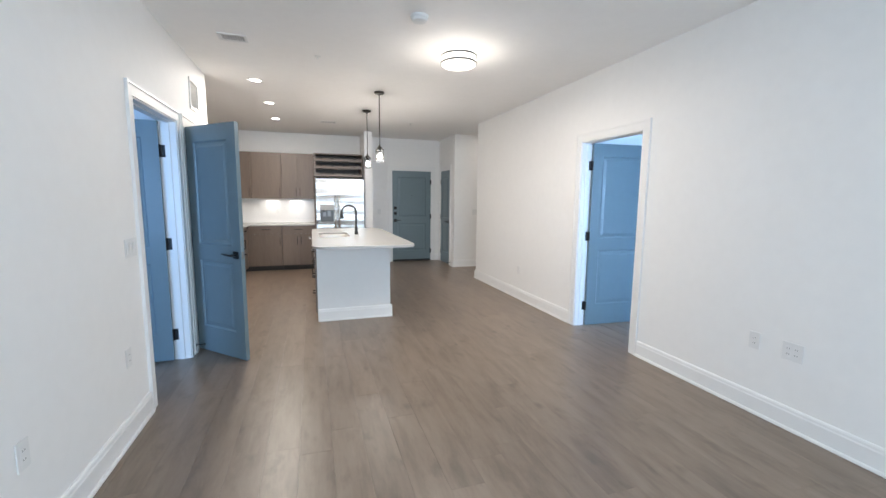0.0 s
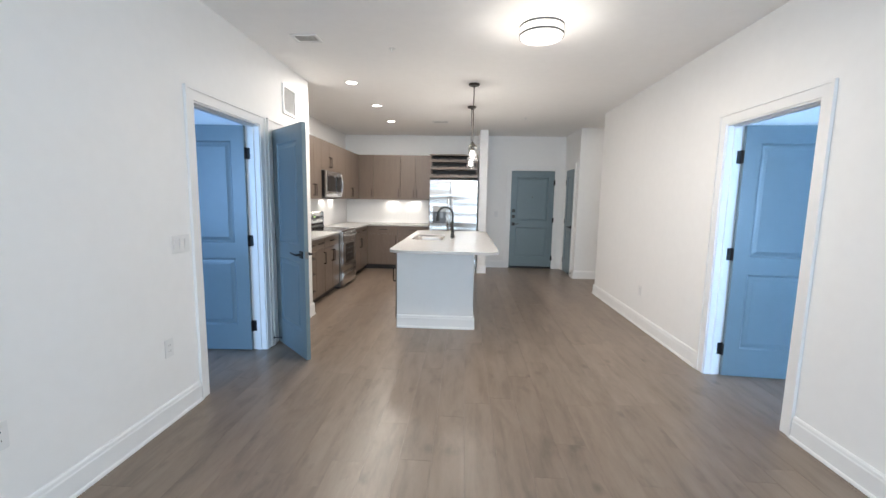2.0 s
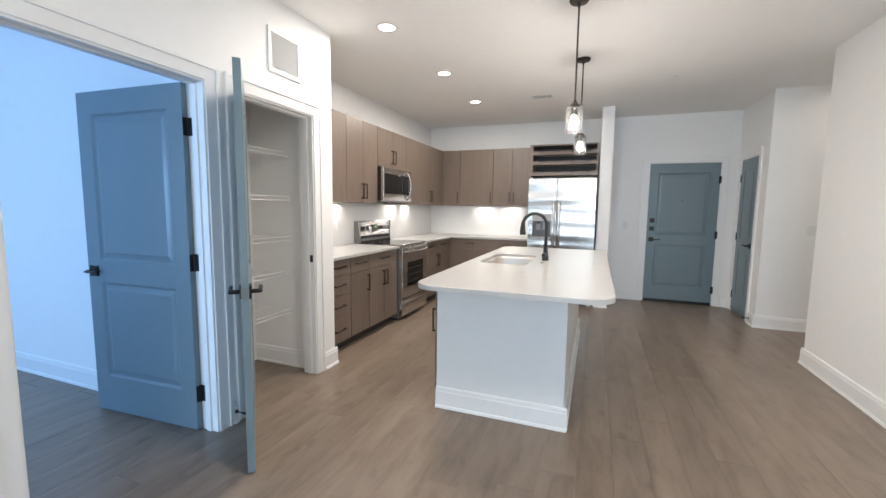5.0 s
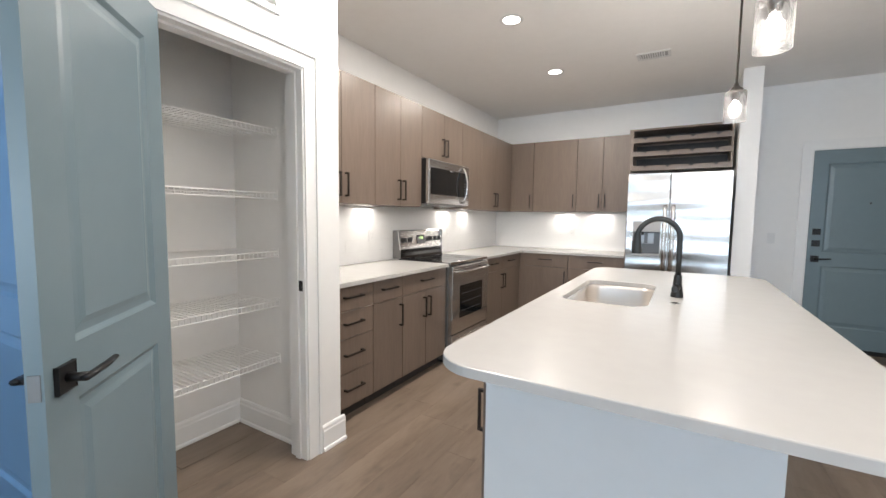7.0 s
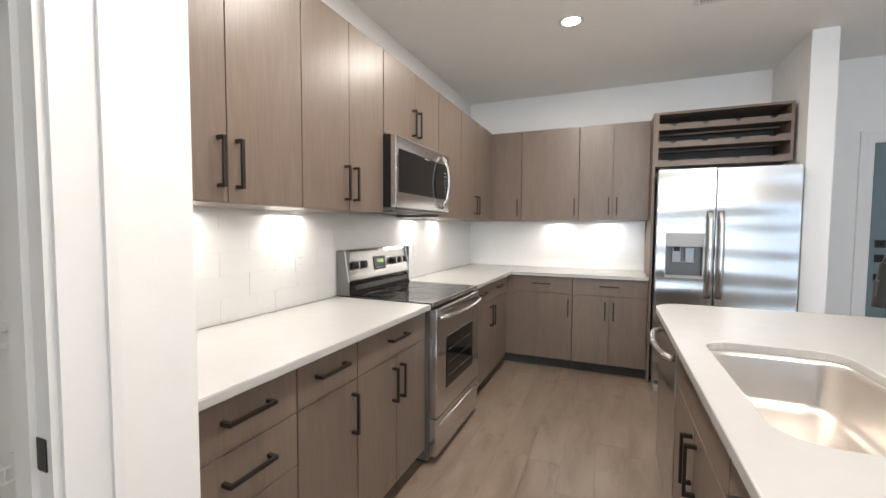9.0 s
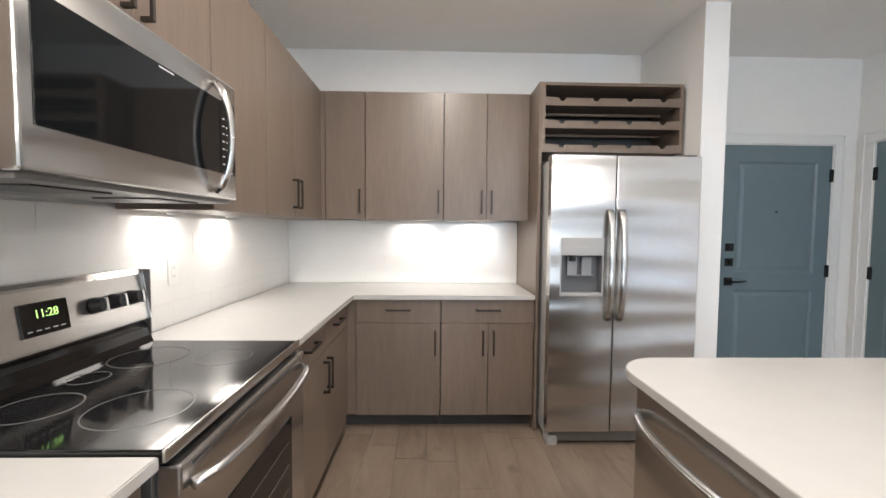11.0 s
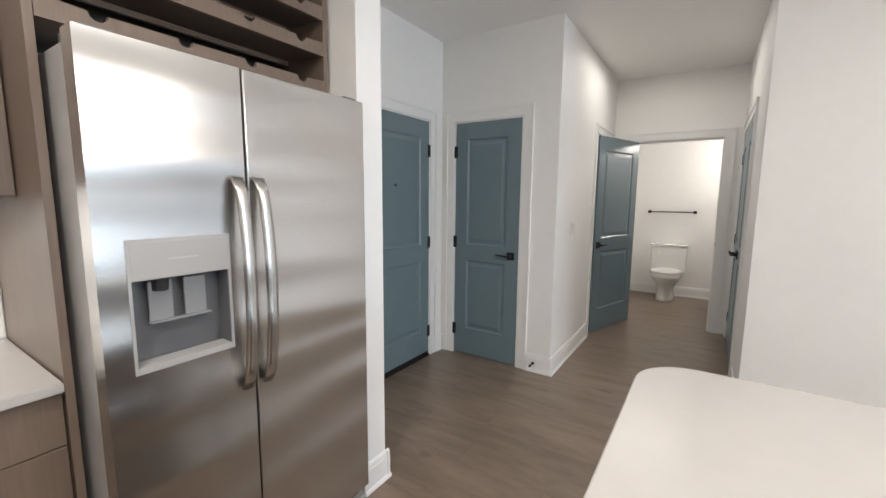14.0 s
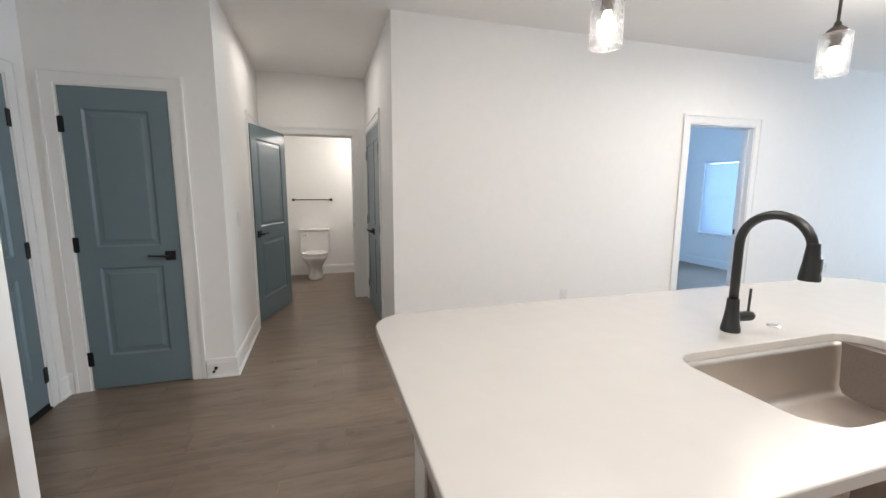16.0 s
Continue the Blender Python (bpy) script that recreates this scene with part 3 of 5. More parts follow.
window("window_1", "narrow bedroom window with closed white slatted blinds", 4.92, 5.65, 0.61, 1.95, 1.15, 1)
# window added out of view to hold the fill on the bedroom door
window("added_window", "unseen bedroom window with white frame", 3.25, 4.25, 0.62, 1.97, 1.15, 1, blinds=False)
window("window_2", "unseen bedroom window with white frame", -3.8, -2.2, 0.7, 2.2, 0.32, 1, blinds=False, mullions=(0.5,))
window("window_3", "wide glass balcony door", -0.8, 2.6, 0.15, 2.35, REAR, 1, blinds=False, mullions=(0.33, 0.66))


# ---- kitchen cabinets: local x along the run, front towards -y, back at y=depth ----
def bar_handle(parent, x, z, length, vertical, y=-0.019):
    bm = bmesh.new()
    h = length / 2
    yo = y - 0.030
    if vertical:
        box(bm, x - 0.006, x + 0.006, yo - 0.005, yo + 0.005, z - h, z + h, bevel=0.0015)
        for s in (-1, 1):
            box(bm, x - 0.006, x + 0.006, yo + 0.005, y, z + s * (h - 0.006) - 0.006, z + s * (h - 0.006) + 0.006)
    else:
        box(bm, x - h, x + h, yo - 0.005, yo + 0.005, z - 0.006, z + 0.006, bevel=0.0015)
        for s in (-1, 1):
            box(bm, x + s * (h - 0.006) - 0.006, x + s * (h - 0.006) + 0.006, yo + 0.005, y, z - 0.006, z + 0.006)
    return part("bar_handle", bm, BRONZE, parent, "dark bronze bar handle")


def front(parent, name, x0, x1, z0, z1, handle=None):
    g = 0.002
    bm = B(x0 + g, x1 - g, -0.019, -0.001, z0 + g, z1 - g, bevel=0.0012, seg=1)
    f = part(name, bm, LAMINATE, parent)
    if handle == "mid":
        bar_handle(f, (x0 + x1) / 2, (z0 + z1) / 2 + 0.01, 0.165 if x1 - x0 > 0.3 else 0.14, False)
    elif handle:
        side, where = handle
        x = x0 + 0.035 if side == "l" else x1 - 0.035
        bar_handle(f, x, z1 - 0.13 if where == "t" else z0 + 0.13, 0.165, True)
    return f


TOEH, CTZ, SLAB = 0.10, 0.914, 0.03
CAB_T = CTZ - SLAB


def base_cabinet(label, m, w, fronts, depth=0.60, group="base cabinets", toe=True):
    cab = thing("base_cabinet", label, "cabinet", group, m=m)
    part("body", B(0.001, w - 0.001, 0.001, depth, TOEH, CAB_T), LAM_IN, cab)
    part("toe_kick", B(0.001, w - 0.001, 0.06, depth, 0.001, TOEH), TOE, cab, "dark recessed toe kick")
    for f in fronts:
        front(cab, *f)
    return cab


def wall_cabinet(label, m, w, fronts, z0=1.41, z1=2.302, depth=0.33):
    cab = thing("wall_cabinet", label, "cabinet", "wall cabinets", m=m)
    part("body", B(0.001, w - 0.001, 0.001, depth, z0, z1), LAMINATE, cab)
    for f in fronts:
        front(cab, *f)
    return cab


FX, UX = -1.14, -1.38
left_run = lambda y, x=FX: pose(x, y, 0, 0, 0, 90)
DZ = (TOEH, 0.30, 0.51, 0.715, CAB_T)
Y0 = 5.925
base_cabinet("grey-brown wooden base cabinet with four drawers beside the pantry wall", left_run(Y0), 0.395,
             [("drawer_front", 0, 0.395, 0.10, 0.325, "mid"), ("drawer_front", 0, 0.395, 0.325, 0.55, "mid"), ("drawer_front", 0, 0.395, 0.55, 0.725, "mid"), ("drawer_front", 0, 0.395, 0.725, CAB_T, "mid")], depth=0.585)
base_cabinet("narrow grey-brown base cabinet with one drawer and one door", left_run(Y0 + 0.397), 0.335,
             [("drawer_front", 0, 0.335, 0.725, CAB_T, "mid"), ("door", 0, 0.335, 0.10, 0.725, ("r", "t"))], depth=0.585)
base_cabinet("grey-brown base cabinet with drawer and doors beside the range", left_run(Y0 + 0.734), 0.638,
             [("drawer_front", 0, 0.638, 0.725, CAB_T, "mid"), ("door", 0, 0.319, 0.10, 0.725, ("r", "t")), ("door", 0.319, 0.638, 0.10, 0.725, ("l", "t"))], depth=0.585)
R0, R1 = 7.302, 8.075
base_cabinet("grey-brown base cabinet with two drawers over two doors", left_run(R1 + 0.005), 1.015,
             [("drawer_front", 0, 0.52, 0.725, CAB_T, "mid"), ("drawer_front", 0.52, 1.015, 0.725, CAB_T, "mid"), ("door", 0, 0.52, 0.10, 0.725, ("r", "t")), ("door", 0.52, 1.015, 0.10, 0.725, ("l", "t"))], depth=0.585)
BFY = 9.215
corner = thing("corner_filler", "grey-brown filler strips in the corner of the base cabinets", "filler panel")
part("strip", B(FX - 0.6, FX + 0.001, 9.098, KBACK - 0.005, TOEH, CAB_T), LAMINATE, corner)
part("strip", B(FX + 0.002, FX + 0.066, BFY - 0.001, KBACK - 0.005, TOEH, CAB_T), LAMINATE, corner)
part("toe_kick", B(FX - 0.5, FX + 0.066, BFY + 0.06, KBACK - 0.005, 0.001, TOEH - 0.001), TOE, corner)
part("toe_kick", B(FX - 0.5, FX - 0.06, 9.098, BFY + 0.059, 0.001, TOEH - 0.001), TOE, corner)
base_cabinet("grey-brown base cabinet with drawer over door, in the corner", pose(-1.078, BFY, 0), 0.56,
             [("drawer_front", 0, 0.56, 0.725, CAB_T, "mid"), ("door", 0, 0.56, 0.10, 0.725, ("r", "t"))], depth=0.575)
base_cabinet("grey-brown base cabinet with a drawer over two doors", pose(-0.516, BFY, 0), 0.622,
             [("drawer_front", 0, 0.622, 0.725, CAB_T, "mid"), ("door", 0, 0.315, 0.10, 0.725, ("r", "t")), ("door", 0.315, 0.622, 0.10, 0.725, ("l", "t"))], depth=0.575)

UZ0, UZ1 = 1.41, 2.302
wall_cabinet("tall grey-brown wall cabinet with two slab doors beside the pantry wall", left_run(Y0, UX), 0.70,
             [("door", 0, 0.352, UZ0, UZ1, ("r", "b")), ("door", 0.352, 0.70, UZ0, UZ1, ("l", "b"))])
wall_cabinet("tall grey-brown wall cabinet with two slab doors beside the microwave", left_run(Y0 + 0.702, UX), 0.631,
             [("door", 0, 0.32, UZ0, UZ1, ("r", "b")), ("door", 0.32, 0.631, UZ0, UZ1, ("l", "b"))])
wall_cabinet("short grey-brown wall cabinet over the microwave", left_run(7.262, UX), 0.756,
             [("door", 0, 0.381, 1.852, UZ1, ("r", "b")), ("door", 0.381, 0.756, 1.852, UZ1, ("l", "b"))], z0=1.852)
wall_cabinet("grey-brown wall cabinet with a wide blank door", left_run(8.020, UX), 0.468, [("door", 0, 0.468, UZ0, UZ1, None)])
wall_cabinet("grey-brown wall cabinet with two slab doors in the corner", left_run(8.490, UX), 0.75,
             [("door", 0, 0.395, UZ0, UZ1, ("r", "b")), ("door", 0.395, 0.75, UZ0, UZ1, ("l", "b"))])
BUY = 9.438
uf = thing("corner_filler", "grey-brown filler strip in the corner of the wall cabinets", "filler panel")
part("strip", B(UX - 0.33, UX + 0.016, 9.243, KBACK - 0.005, UZ0, UZ1), LAMINATE, uf)
part("strip", B(UX + 0.017, UX + 0.045, BUY - 0.012, KBACK - 0.005, UZ0, UZ1), LAMINATE, uf)
wall_cabinet("narrow grey-brown wall cabinet with one slab door", pose(-1.332, BUY, 0), 0.278, [("door", 0, 0.278, UZ0, UZ1, ("r", "b"))])
wall_cabinet("wide grey-brown wall cabinet with one slab door", pose(-1.052, BUY, 0), 0.55, [("door", 0, 0.55, UZ0, UZ1, ("r", "b"))])
wall_cabinet("grey-brown wall cabinet with two slab doors beside the fridge panel", pose(-0.50, BUY, 0), 0.606,
             [("door", 0, 0.303, UZ0, UZ1, ("r", "b")), ("door", 0.303, 0.606, UZ0, UZ1, ("l", "b"))])
fp = thing("end_panel", "tall grey-brown end panel beside the fridge", "cabinet side")
part("panel_board", B(0.108, 0.128, 9.18, KBACK - 0.005, 0.001, UZ1), LAMINATE, fp)

# wine rack over the fridge
rack = thing("wine_rack", "grey-brown wooden wine rack with three scalloped rows over the fridge", "wine rack")
rx0, rx1, ry, rz0, rz1 = 0.130, 1.052, 9.18, 1.855, UZ1
bm = bmesh.new()
box(bm, rx0, rx0 + 0.019, ry, 9.56, rz0, rz1)
box(bm, rx1 - 0.019, rx1, ry, 9.56, rz0, rz1)
box(bm, rx0 + 0.019, rx1 - 0.019, ry, 9.56, rz1 - 0.019, rz1)
box(bm, rx0 + 0.019, rx1 - 0.019, ry + 0.02, 9.54, rz0, rz0 + 0.012)
part("case", bm, LAMINATE, rack)
# near-black back board: the shade deep in the rack is put into its colour
part("back_board", B(rx0 + 0.019, rx1 - 0.019, 9.54, 9.555, rz0 + 0.012, rz1 - 0.02), TOE, rack, "backing coloured dark for the shade inside the rack")


def scalloped(x0, x1, z0, z1, y, tilt=0.0):
    out = [(x0, z0), (x1, z0), (x1, z1)]
    n = 4
    for k in range(n):
        cx = x1 - (x1 - x0) * (k + 0.5 + 0.0) / n
        out += [(cx + 0.022 * math.cos(radians(a)), z1 - 0.006 + 0.022 * math.sin(radians(a))) for a in range(0, -181, -20)]
    out += [(x0, z1)]
    m = Matrix(((1, 0, 0, 0), (0, 0, -1, y), (0, 1, 0, 0), (0, 0, 0, 1)))
    return prism(bmesh.new(), out, -0.016, 0.0, m)


for i, z in enumerate((rz0, rz0 + 0.155, rz0 + 0.30)):
    part("front_rail", scalloped(rx0 + 0.019, rx1 - 0.019, z, z + 0.055, ry + 0.001), LAMINATE, rack)
    part("rear_rail", scalloped(rx0 + 0.019, rx1 - 0.019, z, z + 0.085, ry + 0.24), LAMINATE, rack)
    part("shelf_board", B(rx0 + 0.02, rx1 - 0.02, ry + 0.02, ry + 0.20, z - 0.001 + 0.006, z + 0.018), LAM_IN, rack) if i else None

# worktops
def slab(name, label, outline, z0=CAB_T + 0.001, z1=CTZ, holes=None):
    bm = prism(bmesh.new(), outline, z0, z1)
    es = [e for e in bm.edges if abs(e.verts[0].co.z - e.verts[1].co.z) < 1e-6]
    bmesh.ops.bevel(bm, geom=es, offset=0.003, segments=2, affect="EDGES")
    top = thing(name, label, "worktop")
    part("slab", bm, QUARTZ, top)
    return top


CX, CY = -1.09, 9.172
slab("worktop", "white quartz worktop between the pantry wall and the range", [(KX + 0.012, 5.913), (CX, 5.913), (CX, R0 - 0.003), (KX + 0.012, R0 - 0.003)])
slab("worktop", "white quartz corner worktop beside the range", [(KX + 0.012, R1 + 0.003), (CX, R1 + 0.003), (CX, CY), (0.105, CY), (0.105, KBACK - 0.012), (KX + 0.012, KBACK - 0.012)])


# backsplash: wide white tiles in running bond, each one a piece
TL, THT, TJ = 0.305, 0.1015, 0.0006
tiles = []


def tile_mesh(w, h):
    key = (round(w, 4), round(h, 4))
    if key not in tile_mesh.made:
        bm = box(bmesh.new(), 0, w, -0.009, 0, 0, h)
        es = [e for e in bm.edges if all(v.co.y < -0.008 for v in e.verts)]
        bmesh.ops.bevel(bm, geom=es, offset=0.0004, segments=1, affect="EDGES")
        tile_mesh.made[key] = finish(bm, "tile", TILE)
    return tile_mesh.made[key]


tile_mesh.made = {}


def tiling(name, m, length, z0, z1):
    wallp = thing(name, "white glazed tile backsplash in running bond", "backsplash", kind="structure", m=m)
    part("grout", B(0, length, -0.0085, -0.001, z0, z1), GROUT, wallp)
    row, z = 0, z0
    while z < z1 - 0.01:
        h = min(THT, z1 - z) - TJ
        x = -(row % 2) * TL / 2
        while x < length - 0.005:
            a, b = max(0, x), min(length, x + TL)
            if b - a > 0.02:
                ob = new("tile", tile_mesh(b - a - TJ, h))
                ob.parent = wallp
                ob.location = (a + TJ / 2, -0.001 - 0.0006 * random.random(), z + TJ / 2)
            x += TL
        z, row = z + THT, row + 1
    return wallp


# ---- range ----
def range_cooker():
    r = thing("range", "stainless steel electric range with black glass cooktop between the base cabinets", "range", m=left_run(R0 + 0.002, -1.09))
    w, d = R1 - R0 - 0.004, 0.632
    part("body", B(0.002, w - 0.002, 0.02, d, 0.03, 0.895), STEEL_SIDE, r, "grey steel side panels")
    part("foot_plinth", B(0.03, w - 0.03, 0.05, d - 0.02, 0.001, 0.03), DARKP, r)
    ck = part("cooktop", B(0.0, w, -0.005, d - 0.07, 0.895, 0.921, bevel=0.006, seg=3), COOKTOP, r, "glossy black glass cooktop")
    bm = bmesh.new()
    for cx, cy, rr in ((0.19, 0.17, 0.11), (0.57, 0.17, 0.085), (0.19, 0.41, 0.085), (0.57, 0.41, 0.11), (0.38, 0.45, 0.05)):
        lathe(bm, [(rr - 0.0014, 0.0), (rr + 0.0014, 0.0), (rr + 0.0014, 0.0006), (rr - 0.0014, 0.0006), (rr - 0.0014, 0.0)], pose(cx, cy, 0.9211), 48)
    part("burner_ring", bm, RING, ck, "thin grey burner rings", kind="stuff")
    part("cooktop_edge", B(-0.002, w + 0.002, -0.012, -0.004, 0.898, 0.924, bevel=0.003), CHROME, ck, "steel edge strip")
    # back guard, leaning back
    bm = bmesh.new()
    prof = [(d - 0.072, 0.993), (d - 0.090, 1.01), (d - 0.065, 1.178), (d - 0.048, 1.192), (d - 0.005, 1.192), (d - 0.005, 0.993)]
    vs = [[bm.verts.new((x, y, z)) for y, z in prof] for x in (0.006, w - 0.006)]
    n = len(prof)
    for i in range(n):
        bm.faces.new((vs[0][i], vs[0][(i + 1) % n], vs[1][(i + 1) % n], vs[1][i]))
    bm.faces.new(vs[0])
    bm.faces.new(vs[1][::-1])
    bmesh.ops.bevel(bm, geom=list(bm.edges), offset=0.003, segments=2, affect="EDGES")
    guard = part("control_panel", bm, STEEL, r, "brushed steel control panel")
    bm = bmesh.new()
    low = [(d - 0.105, 0.922), (d - 0.093, 0.945), (d - 0.087, 0.975), (d - 0.074, 0.992), (d - 0.006, 0.992), (d - 0.006, 0.922)]
    vs = [[bm.verts.new((x, y, z)) for y, z in low] for x in (0.007, w - 0.007)]
    for i in range(len(low)):
        bm.faces.new((vs[0][i], vs[0][(i + 1) % len(low)], vs[1][(i + 1) % len(low)], vs[1][i]))
    bm.faces.new(vs[0])
    bm.faces.new(vs[1][::-1])
    part("guard_base", bm, COOKTOP, r, "black curved glass upstand")
    for x in (0.001, w - 0.006):
        part("end_cap", B(x, x + 0.005, d - 0.094, d - 0.004, 0.922, 1.190), STEEL_SIDE, guard, "dark grey end cap")
        part("end_trim", box(bmesh.new(), x - 0.0015, x + 0.0065, -0.006, 0.004, -0.093, 0.093, m=pose(0, d - 0.0785, 1.095, -8.6, 0, 0)), CHROME, guard, "bright steel edge strip")
    tilt = pose(w / 2, d - 0.0785, 1.095, -8.6, 0, 0)
    part("display", B(-0.085, 0.055, -0.004, 0.002, -0.045, 0.045, bevel=0.002, m=None), GLASSB, guard, "black digital display", m=tilt)
    cu = bpy.data.curves.new("digits", "FONT")
    cu.body, cu.size, cu.extrude, cu.align_x = "11:28", 0.032, 0.0003, "CENTER"
    tx = new("digits", cu)
    dg = bpy.context.evaluated_depsgraph_get()
    me = bpy.data.meshes.new_from_object(tx.evaluated_get(dg))
    bpy.data.objects.remove(tx)
    me.materials.clear()
    me.materials.append(LCD)
    tx = new("digits", me)
    tx.parent = guard
    tx.matrix_local = tilt @ pose(-0.012, -0.0048, 0.003, 90, 0, 0)
    tagged(tx, "green clock digits")
    bm = bmesh.new()
    for i in range(5):
        box(bm, -0.072 + i * 0.024, -0.058 + i * 0.024, -0.0046, -0.0042, -0.032, -0.029)
    part("print_bars", bm, PRINT, guard, m=tilt)
    for x in (0.075, 0.165, w - 0.235, w - 0.155, w - 0.075):
        kn = part("knob", T([(0, 0.0, 0), (0, -0.008, 0), (0, -0.03, 0)], [0.026, 0.024, 0.021], n=20), DARKP, guard, "black and steel knob", m=pose(x, d - 0.0815, 1.097, -8.6, 0, 0))
        part("grip", B(-0.005, 0.005, -0.040, -0.030, -0.022, 0.022, bevel=0.002), CHROME, kn)
    # oven door
    dr = part("oven_door", B(0.012, w - 0.012, -0.030, 0.018, 0.27, 0.885, bevel=0.006), STEEL, r, "brushed steel oven door")
    part("window_glass", B(0.15, w - 0.15, -0.0325, -0.029, 0.40, 0.70, bevel=0.001), GLASSB, dr, "black oven window")
    bm = bmesh.new()
    for z in (0.46, 0.54, 0.62):
        box(bm, 0.18, w - 0.18, -0.0329, -0.0326, z, z + 0.003)
    part("rack_lines", bm, RING, dr)
    hp = [(0.035 + (w - 0.07) * i / 16, -0.040 - 0.045 * math.sin(math.pi * i / 16) ** 0.45, 0.835) for i in range(17)]
    part("handle", T(hp, 0.013, n=12), STEEL, dr, "bowed steel handle", smooth=True)
    part("vent_slot", B(0.05, w - 0.05, -0.031, -0.029, 0.866, 0.872), DARKP, dr)
    dw = part("storage_drawer", B(0.012, w - 0.012, -0.028, 0.018, 0.055, 0.262, bevel=0.005), STEEL, r, "brushed steel drawer")
    part("finger_lip", B(0.06, w - 0.06, -0.036, -0.027, 0.205, 0.222, bevel=0.003), CHROME, dw)
    return r


range_cooker()


# ---- microwave ----
def microwave():
    w, d, z0, z1 = 0.765, 0.42, 1.432, 1.84
    r = thing("microwave", "stainless steel over-the-range microwave hanging under the short cabinet", "microwave", m=left_run(7.250, -1.295))
    part("body", B(0.004, w - 0.004, 0.0185, d, z0 + 0.012, z1), BLACK, r, "black steel body")
    bm = B(0.0, w, -0.018, 0.018, z0 + 0.01, z1 - 0.002, bevel=0.008, seg=3)
    fr = part("front_frame", bm, STEEL, r, "brushed steel front")
    part("window_glass", B(0.03, 0.652, -0.0205, -0.0175, z0 + 0.095, z1 - 0.075, bevel=0.001), GLASSB, fr, "black door glass")
    part("keypad", B(0.655, w - 0.012, -0.0205, -0.0175, z0 + 0.095, z1 - 0.075, bevel=0.001), GLASSB, fr, "black keypad")
    bm = bmesh.new()
    for i in range(8):
        for j in range(3):
            box(bm, 0.668 + j * 0.026, 0.682 + j * 0.026, -0.0209, -0.0205, z0 + 0.10 + i * 0.025, z0 + 0.104 + i * 0.025)
    part("keypad_print", bm, PRINT, fr, kind="stuff")
    part("brand_bar", B(0.36, 0.42, -0.0209, -0.0205, z1 - 0.085, z1 - 0.080), PRINT, fr)
    zc, hh = (z0 + z1) / 2, 0.175
    hp = [(0.618, -0.024 - 0.052 * math.sin(math.pi * i / 14) ** 0.6, zc - hh + 2 * hh * i / 14) for i in range(15)]
    part("handle", T(hp, 0.012, n=12), CHROME, fr, "bowed polished handle", smooth=True)
    un = part("underside", B(0.01, w - 0.01, 0.0, d - 0.02, z0 - 0.002, z0 + 0.012, bevel=0.004), STEEL_SIDE, r)
    for x in (0.1, 0.46):
        part("grease_filter", B(x, x + 0.2, 0.06, 0.24, z0 - 0.006, z0 - 0.001), DARKP, un, "dark mesh filter")


microwave()


